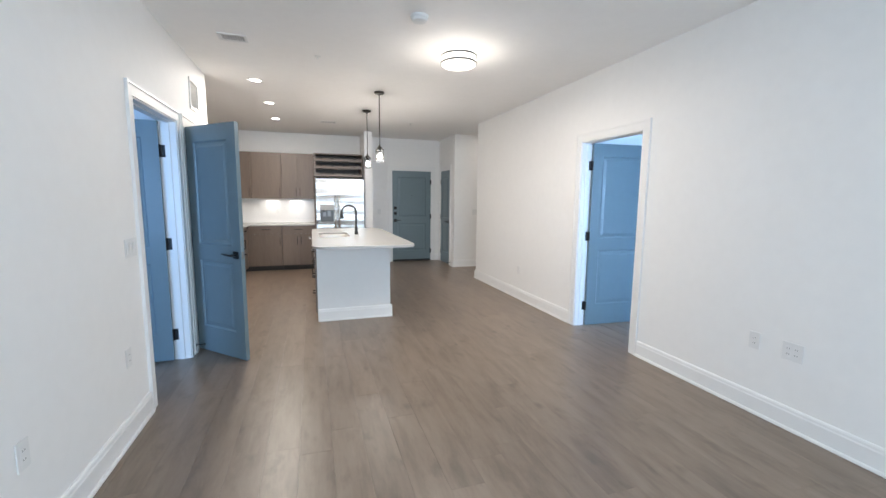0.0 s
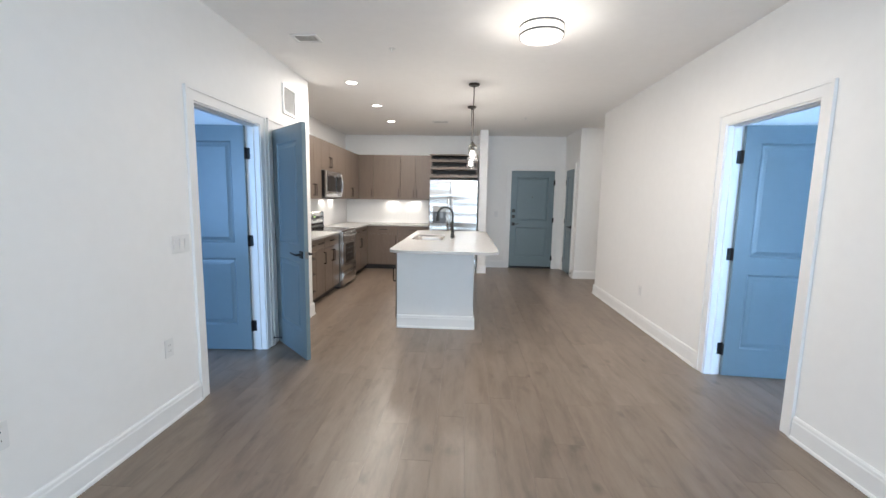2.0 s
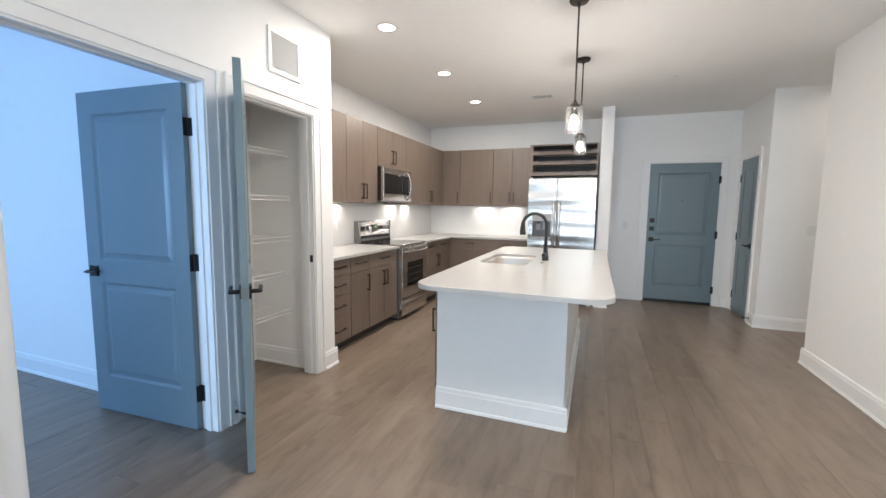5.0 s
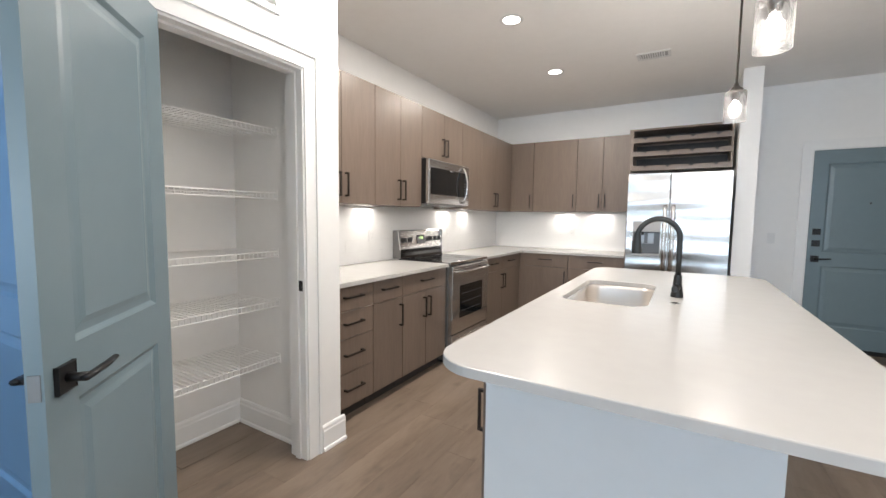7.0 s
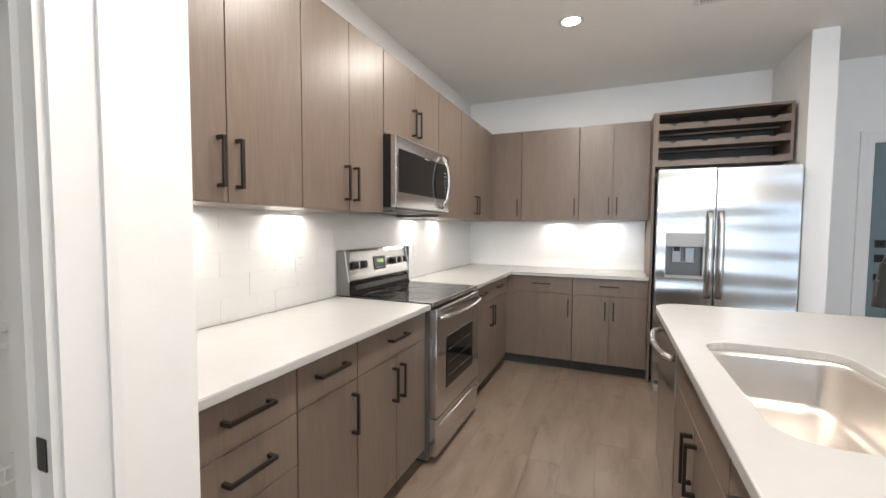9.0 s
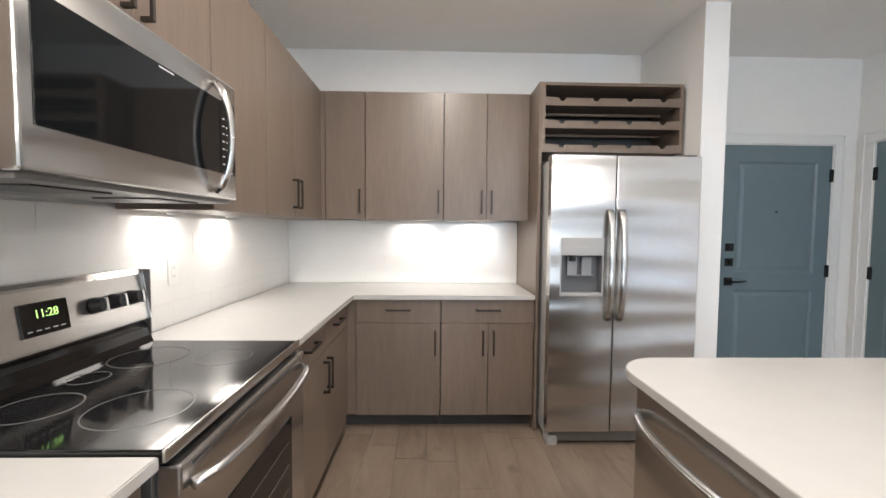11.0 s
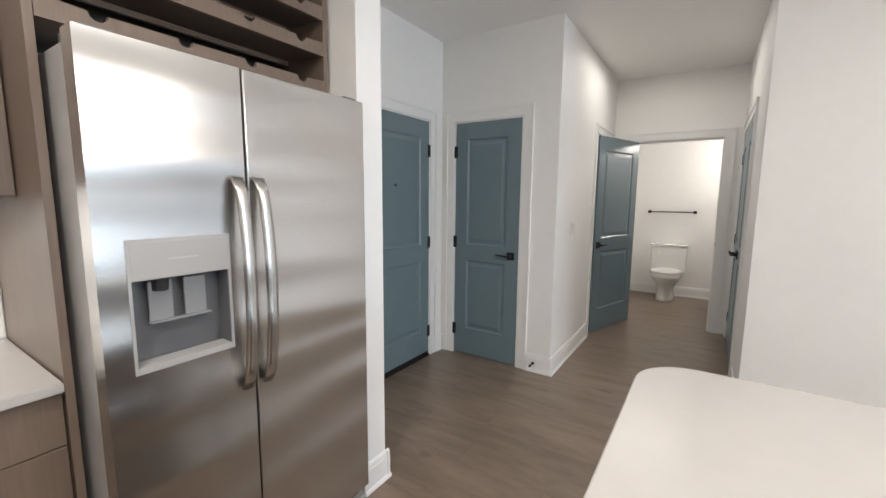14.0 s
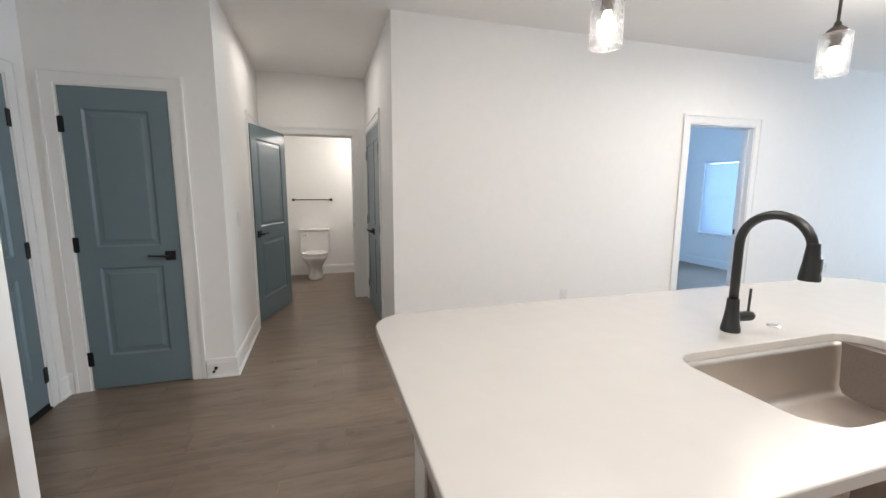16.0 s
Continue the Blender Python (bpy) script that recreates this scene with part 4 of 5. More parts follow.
# ---- fridge ----
def fridge():
    x0, w, yf, h = 0.137, 0.918, 8.972, 1.80
    f = thing("fridge", "side-by-side stainless steel fridge with ice and water dispenser", "fridge", m=pose(x0, yf, 0))
    part("body", B(0.012, w - 0.012, 0.075, 0.80, 0.04, h - 0.02), FRIDGE_SIDE, f, "light grey steel body")
    split = 0.395
    dz0, dz1 = 0.10, h
    # left door with a recess for the dispenser
    a0, a1, b0, b1 = 0.068, 0.325, 0.95, 1.30
    bm = bmesh.new()
    xs, zs = [0.002, a0, a1, split - 0.004], [dz0, b0, b1, dz1]
    for j in range(3):
        for i in range(3):
            if (i, j) != (1, 1):
                box(bm, xs[i], xs[i + 1], 0.0, 0.07, zs[j], zs[j + 1])
    bmesh.ops.remove_doubles(bm, verts=bm.verts, dist=1e-5)
    inner = [q for q in bm.faces if False]
    ld = part("fridge_door", bm, STEEL, f, "brushed steel freezer door")
    rd = part("fridge_door", B(split + 0.004, w - 0.002, 0.0, 0.07, dz0, dz1, bevel=0.006, seg=3), STEEL, f, "brushed steel fridge door")
    bm = bmesh.new()
    box(bm, a0, a1, 0.062, 0.069, b0, b1)
    ds = part("dispenser", bm, RECESS, ld, "grey dispenser recess")
    for xa in (a0, a1 - 0.006):
        part("recess_side", B(xa, xa + 0.006, 0.0, 0.0615, b0, b1), RECESS, ds)
    part("control_strip", B(a0 + 0.002, a1 - 0.002, -0.004, 0.045, b1 - 0.105, b1 - 0.002, bevel=0.004), GREYP, ds, "silver control strip")
    part("print_bar", B(a0 + 0.09, a1 - 0.09, -0.0046, -0.0042, b1 - 0.055, b1 - 0.051), PRINT, ds)
    part("paddle", B(a0 + 0.05, a0 + 0.11, 0.03, 0.04, b0 + 0.12, b0 + 0.235, bevel=0.004), PADDLE, ds, "translucent grey paddle")
    part("paddle", B(a0 + 0.14, a0 + 0.20, 0.03, 0.04, b0 + 0.12, b0 + 0.235, bevel=0.004), PADDLE, ds, "translucent grey paddle")
    part("paddle_lip", B(a0 + 0.045, a0 + 0.205, 0.012, 0.030, b0 + 0.12, b0 + 0.126, bevel=0.002), PADDLE, ds)
    part("chute", T([(a0 + 0.08, 0.03, b1 - 0.10), (a0 + 0.08, 0.035, b1 - 0.14)], 0.022, n=14), DARKP, ds)
    part("drip_tray", B(a0 + 0.004, a1 - 0.004, -0.003, 0.055, b0 + 0.002, b0 + 0.014, bevel=0.002), GREYP, ds, "silver drip tray")
    bm = bmesh.new()
    for c in ((a0 - 0.004, a0 + 0.003, b0 - 0.004, b1 + 0.004), (a1 - 0.003, a1 + 0.004, b0 - 0.004, b1 + 0.004)):
        box(bm, c[0], c[1], -0.003, 0.02, c[2], c[3])
    box(bm, a0 + 0.003, a1 - 0.003, -0.003, 0.02, b0 - 0.004, b0 + 0.003)
    box(bm, a0 + 0.003, a1 - 0.003, -0.003, 0.02, b1 - 0.003, b1 + 0.004)
    part("bezel", bm, GREYP, ds)
    for x, dd in ((split - 0.036, ld), (split + 0.036, rd)):
        hp = [(x, -0.010 - 0.048 * math.sin(math.pi * i / 18) ** 0.5, 0.80 + 0.67 * i / 18) for i in range(19)]
        part("handle", T(hp, 0.020, n=16, flat=0.48, side=(0, 1, 0)), STEEL, dd, "long bowed steel handle", smooth=True)
    part("kick_grille", B(0.03, w - 0.03, 0.04, 0.07, 0.02, 0.09), STEEL_SIDE, f)
    for x in (0.01, w - 0.075):
        part("foot", B(x, x + 0.065, 0.012, 0.12, 0.001, 0.055, bevel=0.008), GREYP, f, "grey plastic roller foot")
    for x in (0.02, w - 0.09):
        part("hinge_cover", B(x, x + 0.07, 0.02, 0.16, h - 0.02, h + 0.012, bevel=0.006), STEEL_SIDE, f)


fridge()


# ---- island ----
IX0, IX1, IY0, IY1 = 0.038, 1.180, 5.19, 7.895
BX0, BX1, BY0, BY1 = 0.082, 0.928, 5.535, 7.78
SX0, SX1, SY0, SY1 = 0.135, 0.54, 6.30, 7.085
island = thing("kitchen_island", "white painted kitchen island base with tall baseboard", "kitchen island")
bm = bmesh.new()
box(bm, BX0 + 0.55, BX1, BY0, BY1 - 0.02, 0.001, CAB_T)
box(bm, BX1 - 0.15, BX1, BY1 - 0.02, BY1, 0.001, CAB_T)
box(bm, BX0, BX0 + 0.55, BY0, BY0 + 0.02, 0.001, CAB_T)
part("body", bm, TRIM, island, "white painted panels")
part("end_panel", B(BX0, BX1 - 0.152, BY1 - 0.019, BY1 - 0.008, 0.001, CAB_T), LAMINATE, island, "grey-brown end panel beside the dishwasher")


def skirt(p, q, out):
    ob = baseboard(p, q, out)
    ob.name = "skirting"
    ob.parent = island
    ob["kind"] = ""
    return ob


skirt((BX0, BY0), (BX1 + 0.022, BY0), (0, -1))
skirt((BX1, BY0), (BX1, BY1), (1, 0))
skirt((BX1 - 0.15, BY1), (BX1 + 0.022, BY1), (0, 1))


def worktop_with_sink():
    outer, inner = rounded(IX0, IX1, IY0, IY1, 0.15, 10), rounded(SX0, SX1, SY0, SY1, 0.09, 6)
    bm = bmesh.new()
    z0, z1, c = CAB_T + 0.001, CTZ, 0.004

    def loop(pts, z, off=0.0):
        cx, cy = sum(p[0] for p in pts) / len(pts), sum(p[1] for p in pts) / len(pts)
        hx, hy = max(p[0] for p in pts) - cx, max(p[1] for p in pts) - cy
        return [bm.verts.new((cx + (x - cx) * (1 + off / hx), cy + (y - cy) * (1 + off / hy), z)) for x, y in pts]
    rings = [loop(outer, z0), loop(outer, z1 - c), loop(outer, z1 - 0.0012, -0.0012), loop(outer, z1, -c)]
    hole = [loop(inner, z0), loop(inner, z1 - 0.003), loop(inner, z1, 0.003)]
    for rr in (rings, hole):
        for a, b in zip(rr, rr[1:]):
            for i in range(len(a)):
                bm.faces.new((a[i], a[(i + 1) % len(a)], b[(i + 1) % len(b)], b[i]))
    for a, b in ((rings[-1], hole[-1]), (rings[0], hole[0])):
        es = []
        for ring in (a, b):
            for i in range(len(ring)):
                es.append(bm.edges.get((ring[i], ring[(i + 1) % len(ring)])))
        bmesh.ops.triangle_fill(bm, edges=es, use_beauty=True)
    top = thing("island_worktop", "white quartz island worktop with rounded corners and a sink cut-out", "worktop")
    part("slab", bm, QUARTZ, top)
    return top


worktop_with_sink()
sink = thing("sink", "undermounted brushed steel kitchen sink in the island", "sink")
bm = bmesh.new()
prev = None
for off, z in ((0.012, CAB_T - 0.001), (-0.004, CAB_T - 0.001), (-0.006, CAB_T - 0.02), (-0.012, 0.73), (-0.022, 0.705), (-0.045, 0.695), (-0.12, 0.690)):
    pts = rounded(SX0 - off, SX1 + off, SY0 - off, SY1 + off, max(0.03, 0.09 + off), 6)
    ring = [bm.verts.new((x, y, z)) for x, y in pts]
    if prev:
        for i in range(len(ring)):
            bm.faces.new((prev[i], prev[(i + 1) % len(ring)], ring[(i + 1) % len(ring)], ring[i]))
    prev = ring
bm.faces.new(prev)
sm = part("bowl", bm, SINKM, sink, smooth=True)
part("drain", L([(0, 0.002), (0.02, 0.002), (0.042, 0.004), (0.045, 0.0), (0.045, -0.02), (0, -0.02)], pose((SX0 + SX1) / 2 + 0.04, (SY0 + SY1) / 2, 0.692)), CHROME, sink, "steel drain")


def faucet(x, y, turn):
    f = thing("kitchen_faucet", "black pull-down kitchen faucet behind the sink", "faucet", m=pose(x, y, CTZ, 0, 0, turn))
    part("base", L([(0, 0), (0.030, 0), (0.031, 0.012), (0.027, 0.03), (0.021, 0.075), (0.019, 0.115), (0.019, 0.118), (0, 0.118)]), FAUCET, f, smooth=False)
    R, hz = 0.102, 0.312
    pts = [(0, 0, 0.115), (0, 0, 0.2)] + [(R - R * math.cos(radians(a)), 0, hz + R * math.sin(radians(a))) for a in range(0, 181, 12)] + [(2 * R, 0, hz - 0.01)]
    part("spout", T(pts, 0.0145, n=16), FAUCET, f, smooth=True)
    part("spray_head", L([(0, 0.0), (0.027, 0.0), (0.028, 0.006), (0.022, 0.05), (0.0175, 0.1), (0.0165, 0.112), (0, 0.112)], pose(2 * R, 0, hz - 0.088)), FAUCET, f, "black spray head")
    part("button", B(2 * R + 0.018, 2 * R + 0.026, -0.006, 0.006, hz - 0.06, hz - 0.02, bevel=0.002), DARKP, f)
    part("valve", T([(0.0, 0, 0.052), (0.018, 0.072, 0.052), (0.020, 0.080, 0.052)], [0.018, 0.018, 0.015], n=16), FAUCET, f)
    part("lever", T([(0.016, 0.064, 0.062), (0.016, 0.066, 0.150)], 0.0045, n=8), FAUCET, f)


faucet(0.655, 6.70, 187)
air = thing("sink_hole_cover", "small round steel cover on the island worktop", "hole cover", m=pose(0.65, 6.495, CTZ))
part("cap", L([(0, 0.004), (0.016, 0.004), (0.022, 0.002), (0.022, 0.0), (0, 0)]), CHROME, air)

# kitchen side of the island: cabinets facing the range, dishwasher at the far end
isl = lambda y: pose(BX0 + 0.001, y, 0, 0, 0, -90)
DW0, DW1 = 7.145, 7.755
base_cabinet("grey-brown base cabinet with two doors under the sink", isl(7.14), 0.79,
             [("drawer_front", 0, 0.79, 0.725, CAB_T, None), ("door", 0, 0.395, 0.10, 0.725, ("r", "t")), ("door", 0.395, 0.79, 0.10, 0.725, ("l", "t"))], depth=0.015, group="island cabinets")
base_cabinet("grey-brown base cabinet with drawers in the island", isl(6.348), 0.415,
             [("drawer_front", 0, 0.415, 0.10, 0.325, "mid"), ("drawer_front", 0, 0.415, 0.325, 0.55, "mid"), ("drawer_front", 0, 0.415, 0.55, 0.725, "mid"), ("drawer_front", 0, 0.415, 0.725, CAB_T, "mid")], depth=0.54, group="island cabinets")
base_cabinet("narrow grey-brown island cabinet with a drawer and a door", isl(5.931), 0.382,
             [("drawer_front", 0, 0.382, 0.725, CAB_T, "mid"), ("door", 0, 0.382, 0.10, 0.725, ("r", "t"))], depth=0.54, group="island cabinets")
dwm = thing("dishwasher", "stainless steel dishwasher with a bowed handle in the island", "dishwasher", m=isl(DW1))
part("body", B(0.006, 0.604, 0.01, 0.53, 0.06, CAB_T - 0.004), STEEL_SIDE, dwm)
dd = part("dishwasher_door", B(0.004, 0.606, -0.024, 0.006, 0.11, CAB_T - 0.006, bevel=0.005), STEEL, dwm, "brushed steel door")
part("handle", T([(0.04 + 0.53 * i / 16, -0.030 - 0.05 * math.sin(math.pi * i / 16) ** 0.5, 0.80) for i in range(17)], 0.014, n=12), STEEL, dd, "bowed steel handle", smooth=True)
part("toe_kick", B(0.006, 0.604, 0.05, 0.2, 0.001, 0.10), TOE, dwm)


# ---- pantry shelves ----
def wire_shelf(z):
    sh = thing("wire_shelf", "white wire pantry shelf between the closet walls", "wire shelf", "pantry shelves", m=pose(KX, 4.885, z))
    ln, dp = 0.85, 0.405
    bm = bmesh.new()
    n = int(ln / 0.0254)
    r = 0.0016
    for i in range(1, n):
        y = i * ln / n
        box(bm, 0.004, dp, y - r, y + r, -r, r)
        box(bm, dp - r, dp + r, y - r, y + r, -0.03, -r)
    part("cross_wire", bm, WIRE, sh, kind="stuff")
    for x, zz in ((0.006, -0.004), (0.2, -0.005), (dp, 0.0), (dp, -0.031)):
        part("rod", T([(x, 0.003, zz), (x, ln - 0.003, zz)], 0.0032, n=8), WIRE, sh)
    for y in (0.0, ln - 0.004):
        part("wall_clip", B(dp - 0.035, dp + 0.008, y, y + 0.004, -0.04, 0.014), WIRE, sh, "white plastic wall clip")


for z in (0.50, 0.83, 1.115, 1.445, 1.80):
    wire_shelf(z)


# ---- ceiling fixtures ----
for x, y in CANS:
    c = thing("recessed_light", "round white recessed ceiling light, lit", "recessed light", "recessed ceiling lights", m=pose(x, y, H))
    part("trim_ring", L([(0.062, -0.003), (0.082, -0.004), (0.086, 0.0), (0.062, 0.0), (0.062, -0.003)], n=40), PLASTIC, c)
    part("lens", L([(0, -0.001), (0.061, -0.001), (0.061, 0.0)], n=40), CANLENS, c, "glowing lens")


def pendant(x, y):
    p = thing("pendant_light", "bronze pendant light with a seeded glass cylinder shade over the island", "pendant light", "pendants over the island", m=pose(x, y, 0))
    part("canopy", L([(0, H), (0.062, H), (0.064, H - 0.01), (0.055, H - 0.022), (0.012, H - 0.028), (0.010, H - 0.045), (0, H - 0.045)], n=32), BRONZE, p)
    part("rod", T([(0, 0, H - 0.04), (0, 0, 2.085)], 0.006), BRONZE, p)
    part("socket_cap", L([(0, 2.10), (0.010, 2.10), (0.014, 2.085), (0.034, 2.068), (0.036, 2.052), (0.022, 2.048), (0.018, 2.0), (0, 2.0)], n=28), BRONZE, p)
    g = part("glass_shade", L([(0.030, 2.052), (0.052, 2.052), (0.054, 2.046), (0.054, 1.888), (0.050, 1.888), (0.050, 2.044), (0.030, 2.047), (0.030, 2.052)], n=40), SEEDED, p, "clear seeded glass cylinder", smooth=False)
    g.visible_shadow = False
    b = part("bulb", L([(0, 1.915), (0.018, 1.922), (0.025, 1.945), (0.023, 1.965), (0.014, 1.99), (0.012, 2.0), (0, 2.0)], n=20), BULB, p, "lit bulb", smooth=True)
    b.visible_shadow = False


for x, y in PENDANTS:
    pendant(x, y)

dl = thing("drum_ceiling_light", "round flush ceiling light with white diffuser and two steel rings, lit", "ceiling light", m=pose(1.35, 4.35, H))
part("pan", L([(0, 0), (0.11, 0), (0.11, -0.02), (0, -0.02)], n=48), PLASTIC, dl)
df = part("diffuser", L([(0, -0.125), (0.10, -0.124), (0.148, -0.115), (0.155, -0.105), (0.155, -0.02), (0, -0.02)], n=56), DRUM, dl, "glowing white diffuser", smooth=False)
df.visible_shadow = False
for z in (-0.038, -0.098):
    part("ring", L([(0.157, z - 0.008), (0.163, z - 0.008), (0.163, z + 0.008), (0.157, z + 0.008), (0.157, z - 0.008)], n=56), STEEL_SIDE, dl, "brushed steel ring")

sd = thing("smoke_detector", "round white smoke detector on the ceiling", "smoke detector", m=pose(0.83, 3.76, H))
part("base", L([(0, 0), (0.068, 0), (0.068, -0.012), (0.064, -0.014), (0, -0.014)], n=40), PLASTIC, sd)
part("cover", L([(0.060, -0.014), (0.060, -0.022), (0.052, -0.036), (0.03, -0.043), (0, -0.044)], n=40), PLASTIC, sd)
for x, y in ((0.14, 4.88), (1.75, 7.9)):
    sp = thing("sprinkler", "small white fire sprinkler cap on the ceiling", "sprinkler", "sprinklers", m=pose(x, y, H))
    part("cap", L([(0, 0), (0.03, 0), (0.03, -0.003), (0.008, -0.006), (0.006, -0.03), (0, -0.03)], n=24), PLASTIC, sp)


def register(x, y, w, d):
    v = thing("ceiling_vent", "white slatted air vent on the ceiling", "air vent", "ceiling vents", m=pose(x, y, H))
    bm = bmesh.new()
    for a in ((-w / 2, w / 2, -d / 2, -d / 2 + 0.022), (-w / 2, w / 2, d / 2 - 0.022, d / 2), (-w / 2, -w / 2 + 0.022, -d / 2 + 0.022, d / 2 - 0.022), (w / 2 - 0.022, w / 2, -d / 2 + 0.022, d / 2 - 0.022)):
        box(bm, *a, -0.008, 0)
    part("frame", bm, PLASTIC, v)
    # grey plate paints in the shade between the slats; no duct opens above
    part("gap_shade", B(-w / 2 + 0.022, w / 2 - 0.022, -d / 2 + 0.022, d / 2 - 0.022, -0.002, -0.0005), GREYP, v)
    n = int((w - 0.05) / 0.018)
    for i in range(n):
        xx = -w / 2 + 0.03 + i * 0.018
        part("slat", box(bmesh.new(), -0.006, 0.006, -d / 2 + 0.022, d / 2 - 0.022, -0.001, 0.001, m=pose(xx, 0, -0.006, 0, 35, 0)), PLASTIC, v)


register(-0.535, 4.64, 0.22, 0.16)
register(0.37, 8.27, 0.26, 0.16)

gr = thing("return_grille", "white louvered return air grille high on the wall", "air grille", m=pose(LX, 5.38, 2.405))
bm = bmesh.new()
for a in ((-0.155, 0.155, 0.115, 0.145), (-0.155, 0.155, -0.145, -0.115), (-0.155, -0.13, -0.115, 0.115), (0.13, 0.155, -0.115, 0.115)):
    box(bm, 0.0005, 0.012, *a, bevel=0.002)
part("frame", bm, PLASTIC, gr)
for i in range(16):
    part("louver", box(bmesh.new(), -0.006, 0.006, -0.13, 0.13, -0.0008, 0.0008, m=pose(0.007, 0, -0.108 + i * 0.0143, 0, 35, 0)), PLASTIC, gr)


# ---- switches and outlets ----
def plate(kind, m, gangs=1, label=""):
    w = 0.07 + 0.046 * (gangs - 1)
    p = thing("light_switch" if kind == "switch" else "power_outlet", label, "light switch" if kind == "switch" else "outlet", "switches and outlets", m=m)
    part("cover_plate", B(-w / 2, w / 2, -0.006, -0.0005, -0.057, 0.057, bevel=0.002), PLASTIC, p)
    for g in range(gangs):
        x = -0.023 * (gangs - 1) + 0.046 * g
        if kind == "switch":
            part("rocker", box(bmesh.new(), -0.016, 0.016, -0.004, 0.002, -0.033, 0.033, m=pose(x, -0.006, 0, 3, 0, 0)), PLASTIC, p)
        else:
            part("socket_face", B(x - 0.016, x + 0.016, -0.0075, -0.006, -0.033, 0.033, bevel=0.001), PLASTIC, p)
            bm = bmesh.new()
            for zz in (-0.018, 0.018):
                for xx in (-0.006, 0.006):
                    box(bm, x + xx - 0.001, x + xx + 0.001, -0.0079, -0.0075, zz - 0.004, zz + 0.004)
            part("slots", bm, DARKP, p)


WL = lambda y, z: pose(LX, y, z, 0, 0, 90)
WR = lambda y, z: pose(RX, y, z, 0, 0, -90)
plate("switch", WL(3.66, 1.12), 3, "white three-gang switch plate beside the bedroom door")
plate("outlet", WL(3.50, 0.48), 1, "white outlet on the living room wall")
plate("outlet", WL(2.56, 0.465), 1, "white outlet low on the living room wall")
plate("outlet", WR(2.60, 0.50), 1, "white outlet on the long wall")
plate("outlet", WR(2.37, 0.50), 2, "double white plate on the long wall")
plate("outlet", pose(BX1 - 0.06, BY1, 0.74, 0, 0, 180), 1, "white outlet on the end of the island")
plate("outlet", WR(5.9, 0.42), 1, "white outlet low on the long wall near the hall")
plate("switch", pose(3.35, HALL_N, 1.16, 0, 0, 0), 2, "white two-gang switch on the hall wall")
plate("switch", pose(1.48, BACK, 1.14, 0, 0, 0), 1, "white switch beside the entry door")
for y in (7.0, 8.35):
    plate("outlet", pose(KX + 0.011, y, 1.15, 0, 0, 90), 1, "white outlet on the tiled backsplash")
plate("outlet", pose(-0.62, KBACK - 0.011, 1.15), 1, "white outlet on the tiled backsplash")
for y in (6.3, 6.9, 8.25, 8.72):
    pk = thing("puck_light", "small lit puck light under the wall cabinet", "under-cabinet light", "under-cabinet lights", m=pose(-1.64, y, UZ0))
    part("puck", L([(0, -0.012), (0.03, -0.012), (0.034, -0.001), (0, -0.001)], n=24), PLASTIC, pk)
for x in (-0.72, -0.25):
    pk = thing("puck_light", "small lit puck light under the wall cabinet", "under-cabinet light", "under-cabinet lights", m=pose(x, 9.68, UZ0))
    part("puck", L([(0, -0.012), (0.03, -0.012), (0.034, -0.001), (0, -0.001)], n=24), PLASTIC, pk)


# ---- bathroom ----
def toilet(m):
    t = thing("toilet", "white ceramic two-piece toilet with closed lid against the bathroom wall", "toilet", m=m)
    oval = lambda rx, ry, cy, z, n=32: [(rx * math.cos(2 * math.pi * i / n), cy + ry * math.sin(2 * math.pi * i / n), z) for i in range(n)]
    bm = bmesh.new()
    prev = None
    for rx, ry, cy, z in ((0.125, 0.20, -0.30, 0.001), (0.115, 0.18, -0.30, 0.05), (0.10, 0.15, -0.31, 0.16), (0.13, 0.19, -0.36, 0.25), (0.18, 0.235, -0.42, 0.34), (0.19, 0.245, -0.43, 0.385), (0.17, 0.225, -0.43, 0.39)):
        ring = [bm.verts.new(c) for c in oval(rx, ry, cy, z)]
        if prev:
            for i in range(32):
                bm.faces.new((prev[i], prev[(i + 1) % 32], ring[(i + 1) % 32], ring[i]))
        else:
            bm.faces.new(ring)
        prev = ring
    bm.faces.new(prev)
    part("bowl", bm, CERAMIC, t, smooth=True)
    for nm, z0, z1, k in (("seat", 0.391, 0.408, 1.0), ("lid", 0.409, 0.432, 0.985)):
        bm = prism(bmesh.new(), [(x * k, y) for x, y, _ in oval(0.195, 0.245, -0.43, 0)], z0, z1)
        bmesh.ops.bevel(bm, geom=[e for e in bm.edges if abs(e.verts[0].co.z - e.verts[1].co.z) < 1e-6], offset=0.006, segments=2, affect="EDGES")
        part(nm, bm, CERAMIC, t, "white seat" if nm == "seat" else "white closed lid")
    part("tank", B(-0.225, 0.225, -0.20, -0.015, 0.38, 0.74, bevel=0.02, seg=3), CERAMIC, t)
    part("tank_lid", B(-0.235, 0.235, -0.212, -0.008, 0.742, 0.775, bevel=0.01, seg=3), CERAMIC, t)
    part("flush_lever", T([(-0.17, -0.20, 0.68), (-0.17, -0.225, 0.68), (-0.10, -0.228, 0.675)], 0.007, n=8), CHROME, t, "chrome flush lever")


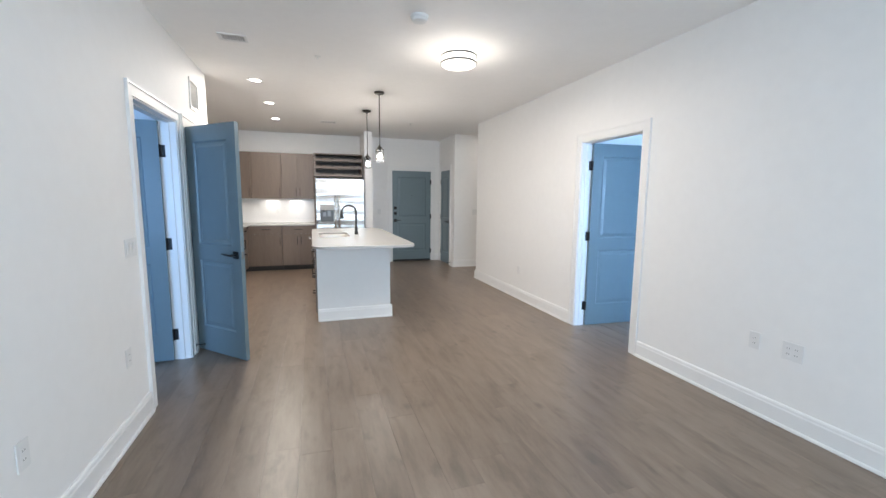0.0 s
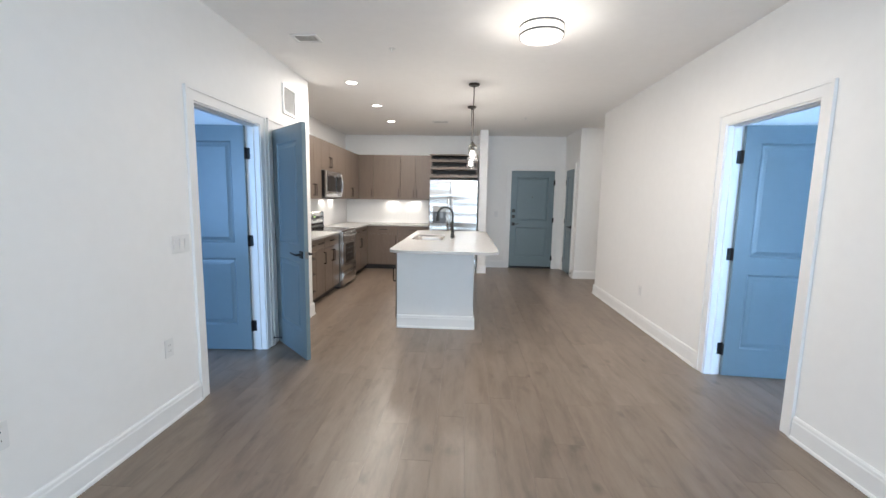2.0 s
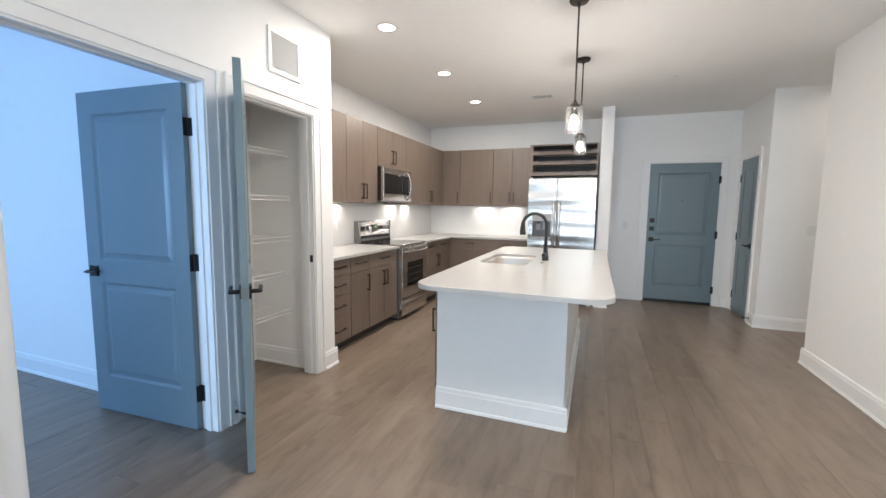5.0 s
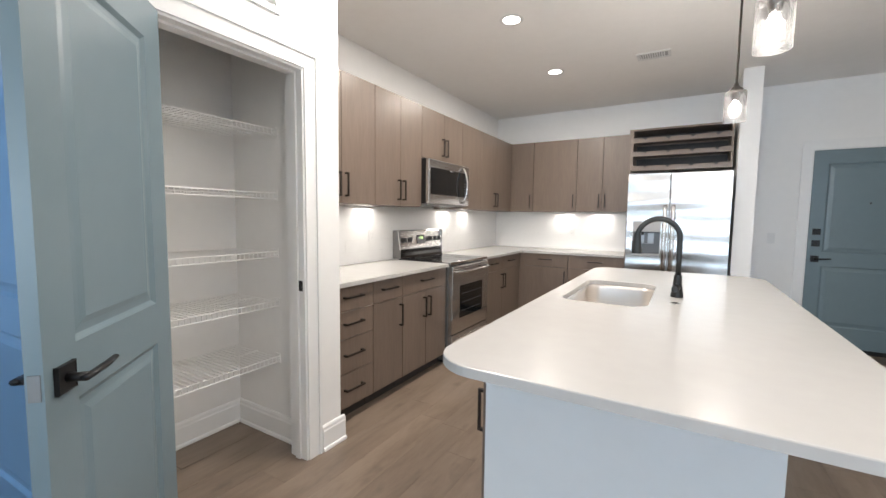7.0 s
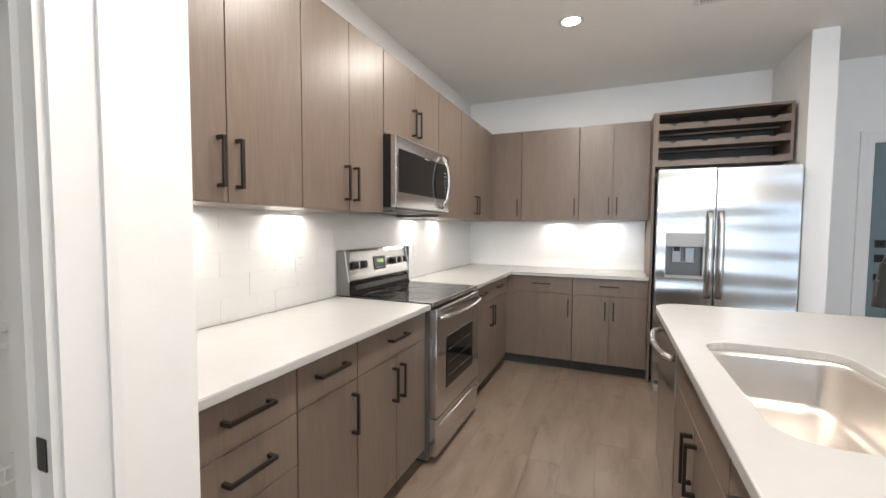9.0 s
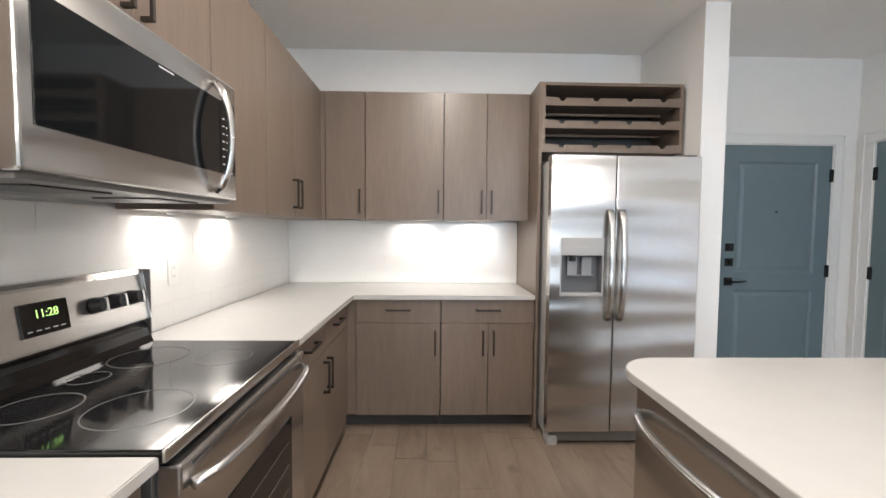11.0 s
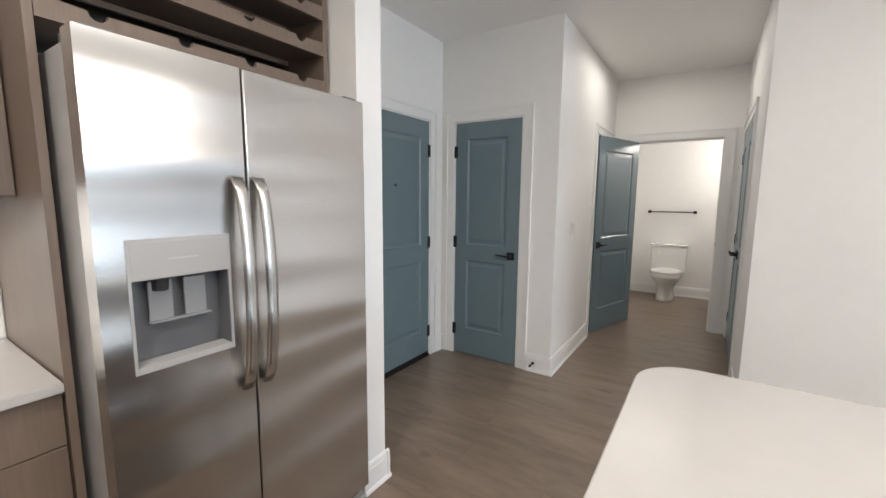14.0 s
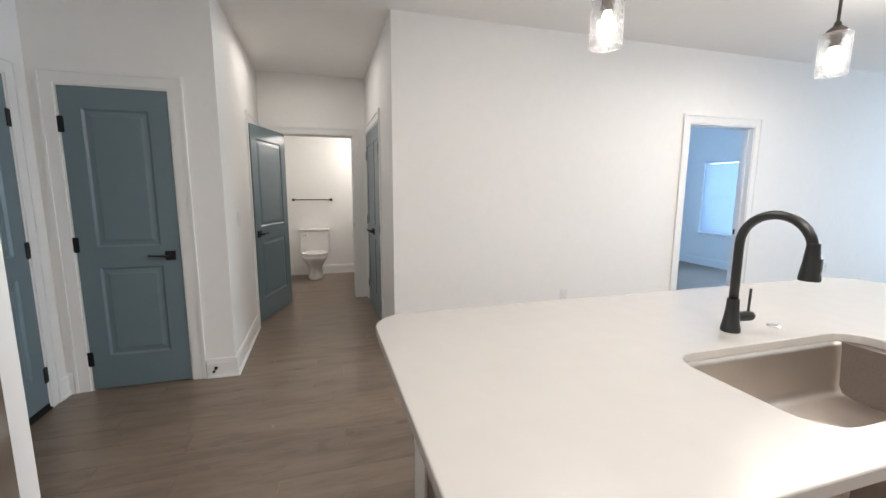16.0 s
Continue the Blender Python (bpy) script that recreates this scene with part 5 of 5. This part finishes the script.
toilet(pose(BATHX - 0.01, 8.20, 0, 0, 0, -90))
tb = thing("towel_bar", "black towel bar on the bathroom wall over the toilet", "towel bar", m=pose(BATHX, 0, 1.235))
part("bar", T([(-0.06, 7.92, 0), (-0.06, 8.50, 0)], 0.008), BLACK, tb)
for y in (7.92, 8.50):
    part("bracket", B(-0.068, -0.001, y - 0.02, y + 0.02, -0.02, 0.02, bevel=0.003), BLACK, tb)
tp = thing("toilet_paper_holder", "toilet paper roll on a black holder beside the vanity", "paper holder", m=pose(6.15, 7.44, 0.68))
part("roll", T([(0.0, 0.06, 0), (0.0, 0.165, 0)], 0.055, n=24), PLASTIC, tp, "white paper roll")
part("arm", T([(-0.02, 0.02, 0.0), (0.0, 0.03, 0), (0.0, 0.18, 0)], 0.006, n=8), BLACK, tp)
van = thing("bathroom_vanity", "brown vanity cabinet with white top along the bathroom wall", "vanity")
part("body", B(5.15, 6.12, 7.03, 7.575, 0.09, 0.84), LAMINATE, van)
part("toe_kick", B(5.17, 6.10, 7.03, 7.51, 0.001, 0.09), TOE, van)
part("top", B(5.13, 6.14, 7.025, 7.605, 0.841, 0.871, bevel=0.003), QUARTZ, van, "white quartz top")
part("splash", B(5.13, 6.14, 7.021, 7.04, 0.872, 0.97), QUARTZ, van)
mir = thing("bathroom_mirror", "tall mirror in a dark frame over the vanity", "mirror")
part("glass", B(5.2, 6.04, 7.026, 7.03, 1.02, 2.02), MIRROR, mir)
bm = bmesh.new()
for a in ((5.17, 5.20, 0.99, 2.05), (6.04, 6.07, 0.99, 2.05)):
    box(bm, a[0], a[1], 7.021, 7.05, a[2], a[3])
box(bm, 5.2, 6.04, 7.021, 7.05, 0.99, 1.02)
box(bm, 5.2, 6.04, 7.021, 7.05, 2.02, 2.05)
part("frame", bm, BRONZE, mir, "dark frame")

# backsplash pieces
tiling("backsplash_left", pose(KX, 5.915, 0, 0, 0, 90), KBACK - 5.915, CTZ + 0.001, UZ0 + 0.01)
tiling("backsplash_back", pose(KX + 0.012, KBACK, 0), 0.105 - KX - 0.012, CTZ + 0.001, UZ0 + 0.01)

# ---- floor planks ----
floor = thing("floor", "grey-brown oak vinyl plank floor", "floor", kind="structure")
PW, PL = 0.181, 1.22


def plank_mesh(w, ln):
    bm = bmesh.new()
    g, b, z = 0.0001, 0.0005, -0.012
    rings = [[bm.verts.new(c) for c in ((g, g, z), (w - g, g, z), (w - g, ln - g, z), (g, ln - g, z))],
             [bm.verts.new(c) for c in ((g, g, -0.0012), (w - g, g, -0.0012), (w - g, ln - g, -0.0012), (g, ln - g, -0.0012))],
             [bm.verts.new(c) for c in ((g + b, g + b, 0), (w - g - b, g + b, 0), (w - g - b, ln - g - b, 0), (g + b, ln - g - b, 0))]]
    for a, c in zip(rings, rings[1:]):
        for i in range(4):
            bm.faces.new((a[i], a[(i + 1) % 4], c[(i + 1) % 4], c[i]))
    bm.faces.new(rings[-1])
    return bm


shared = finish(plank_mesh(PW, PL), "plank", PLANK)
near, far = [], []
ROOMS = [(-5.0, LX - 0.09, 0.25, 4.88), (KX - 0.09, LX - 0.09, 4.88, BACK), (LX - 0.09, LX, REAR, BACK + 0.1), (LX, RX + 0.06, REAR - 0.1, BACK + 0.1),
         (RX + 0.06, 6.9, 1.05, 4.72), (RX + 0.06, 6.75, 6.95, 9.8)]
rng = random.Random(4)
x = LX - 0.02
col = 0
cols = int((7.1 + 5.0) / PW) + 1
for c in range(cols):
    x0 = -4.95 + c * PW
    y = REAR - rng.random() * PL
    while y < BACK + 0.1:
        yc, xc = y + PL / 2, x0 + PW / 2
        # clipped to the rooms, so that no plank runs out under the outer walls
        for rx0, rx1, ry0, ry1 in ROOMS:
            if rx0 <= xc < rx1 and yc - PL / 2 < ry1 and yc + PL / 2 > ry0:
                y0, y1 = max(y, ry0), min(y + PL, ry1)
                if y1 - y0 > PL - 0.001 and ((-1.3 < xc < 2.95 and 0.6 < yc < 9.9) or (2.9 < xc < 4.9 and 7.6 < yc < 8.9)):
                    near.append((x0, y))
                elif y1 - y0 > 0.01:
                    far.append((x0, y0, y1))
        y += PL
near.sort(key=lambda p: abs(p[0] - 0.9) * 0.9 + abs(p[1] + 0.6 - 5.5) * 0.6)
near, rest = near[:300], near[300:]
for px, py in near:
    ob = new("plank", shared)
    ob.parent = floor
    ob.location = (px, py, 0)
bm = bmesh.new()
for px, y0, y1 in far + [(px, py, py + PL) for px, py in rest]:
    g = 0.0015
    box(bm, px + g, px + PW - g, y0 + g, y1 - g, -0.012, 0.0)
part("far_planks", bm, PLANK, floor, kind="stuff")
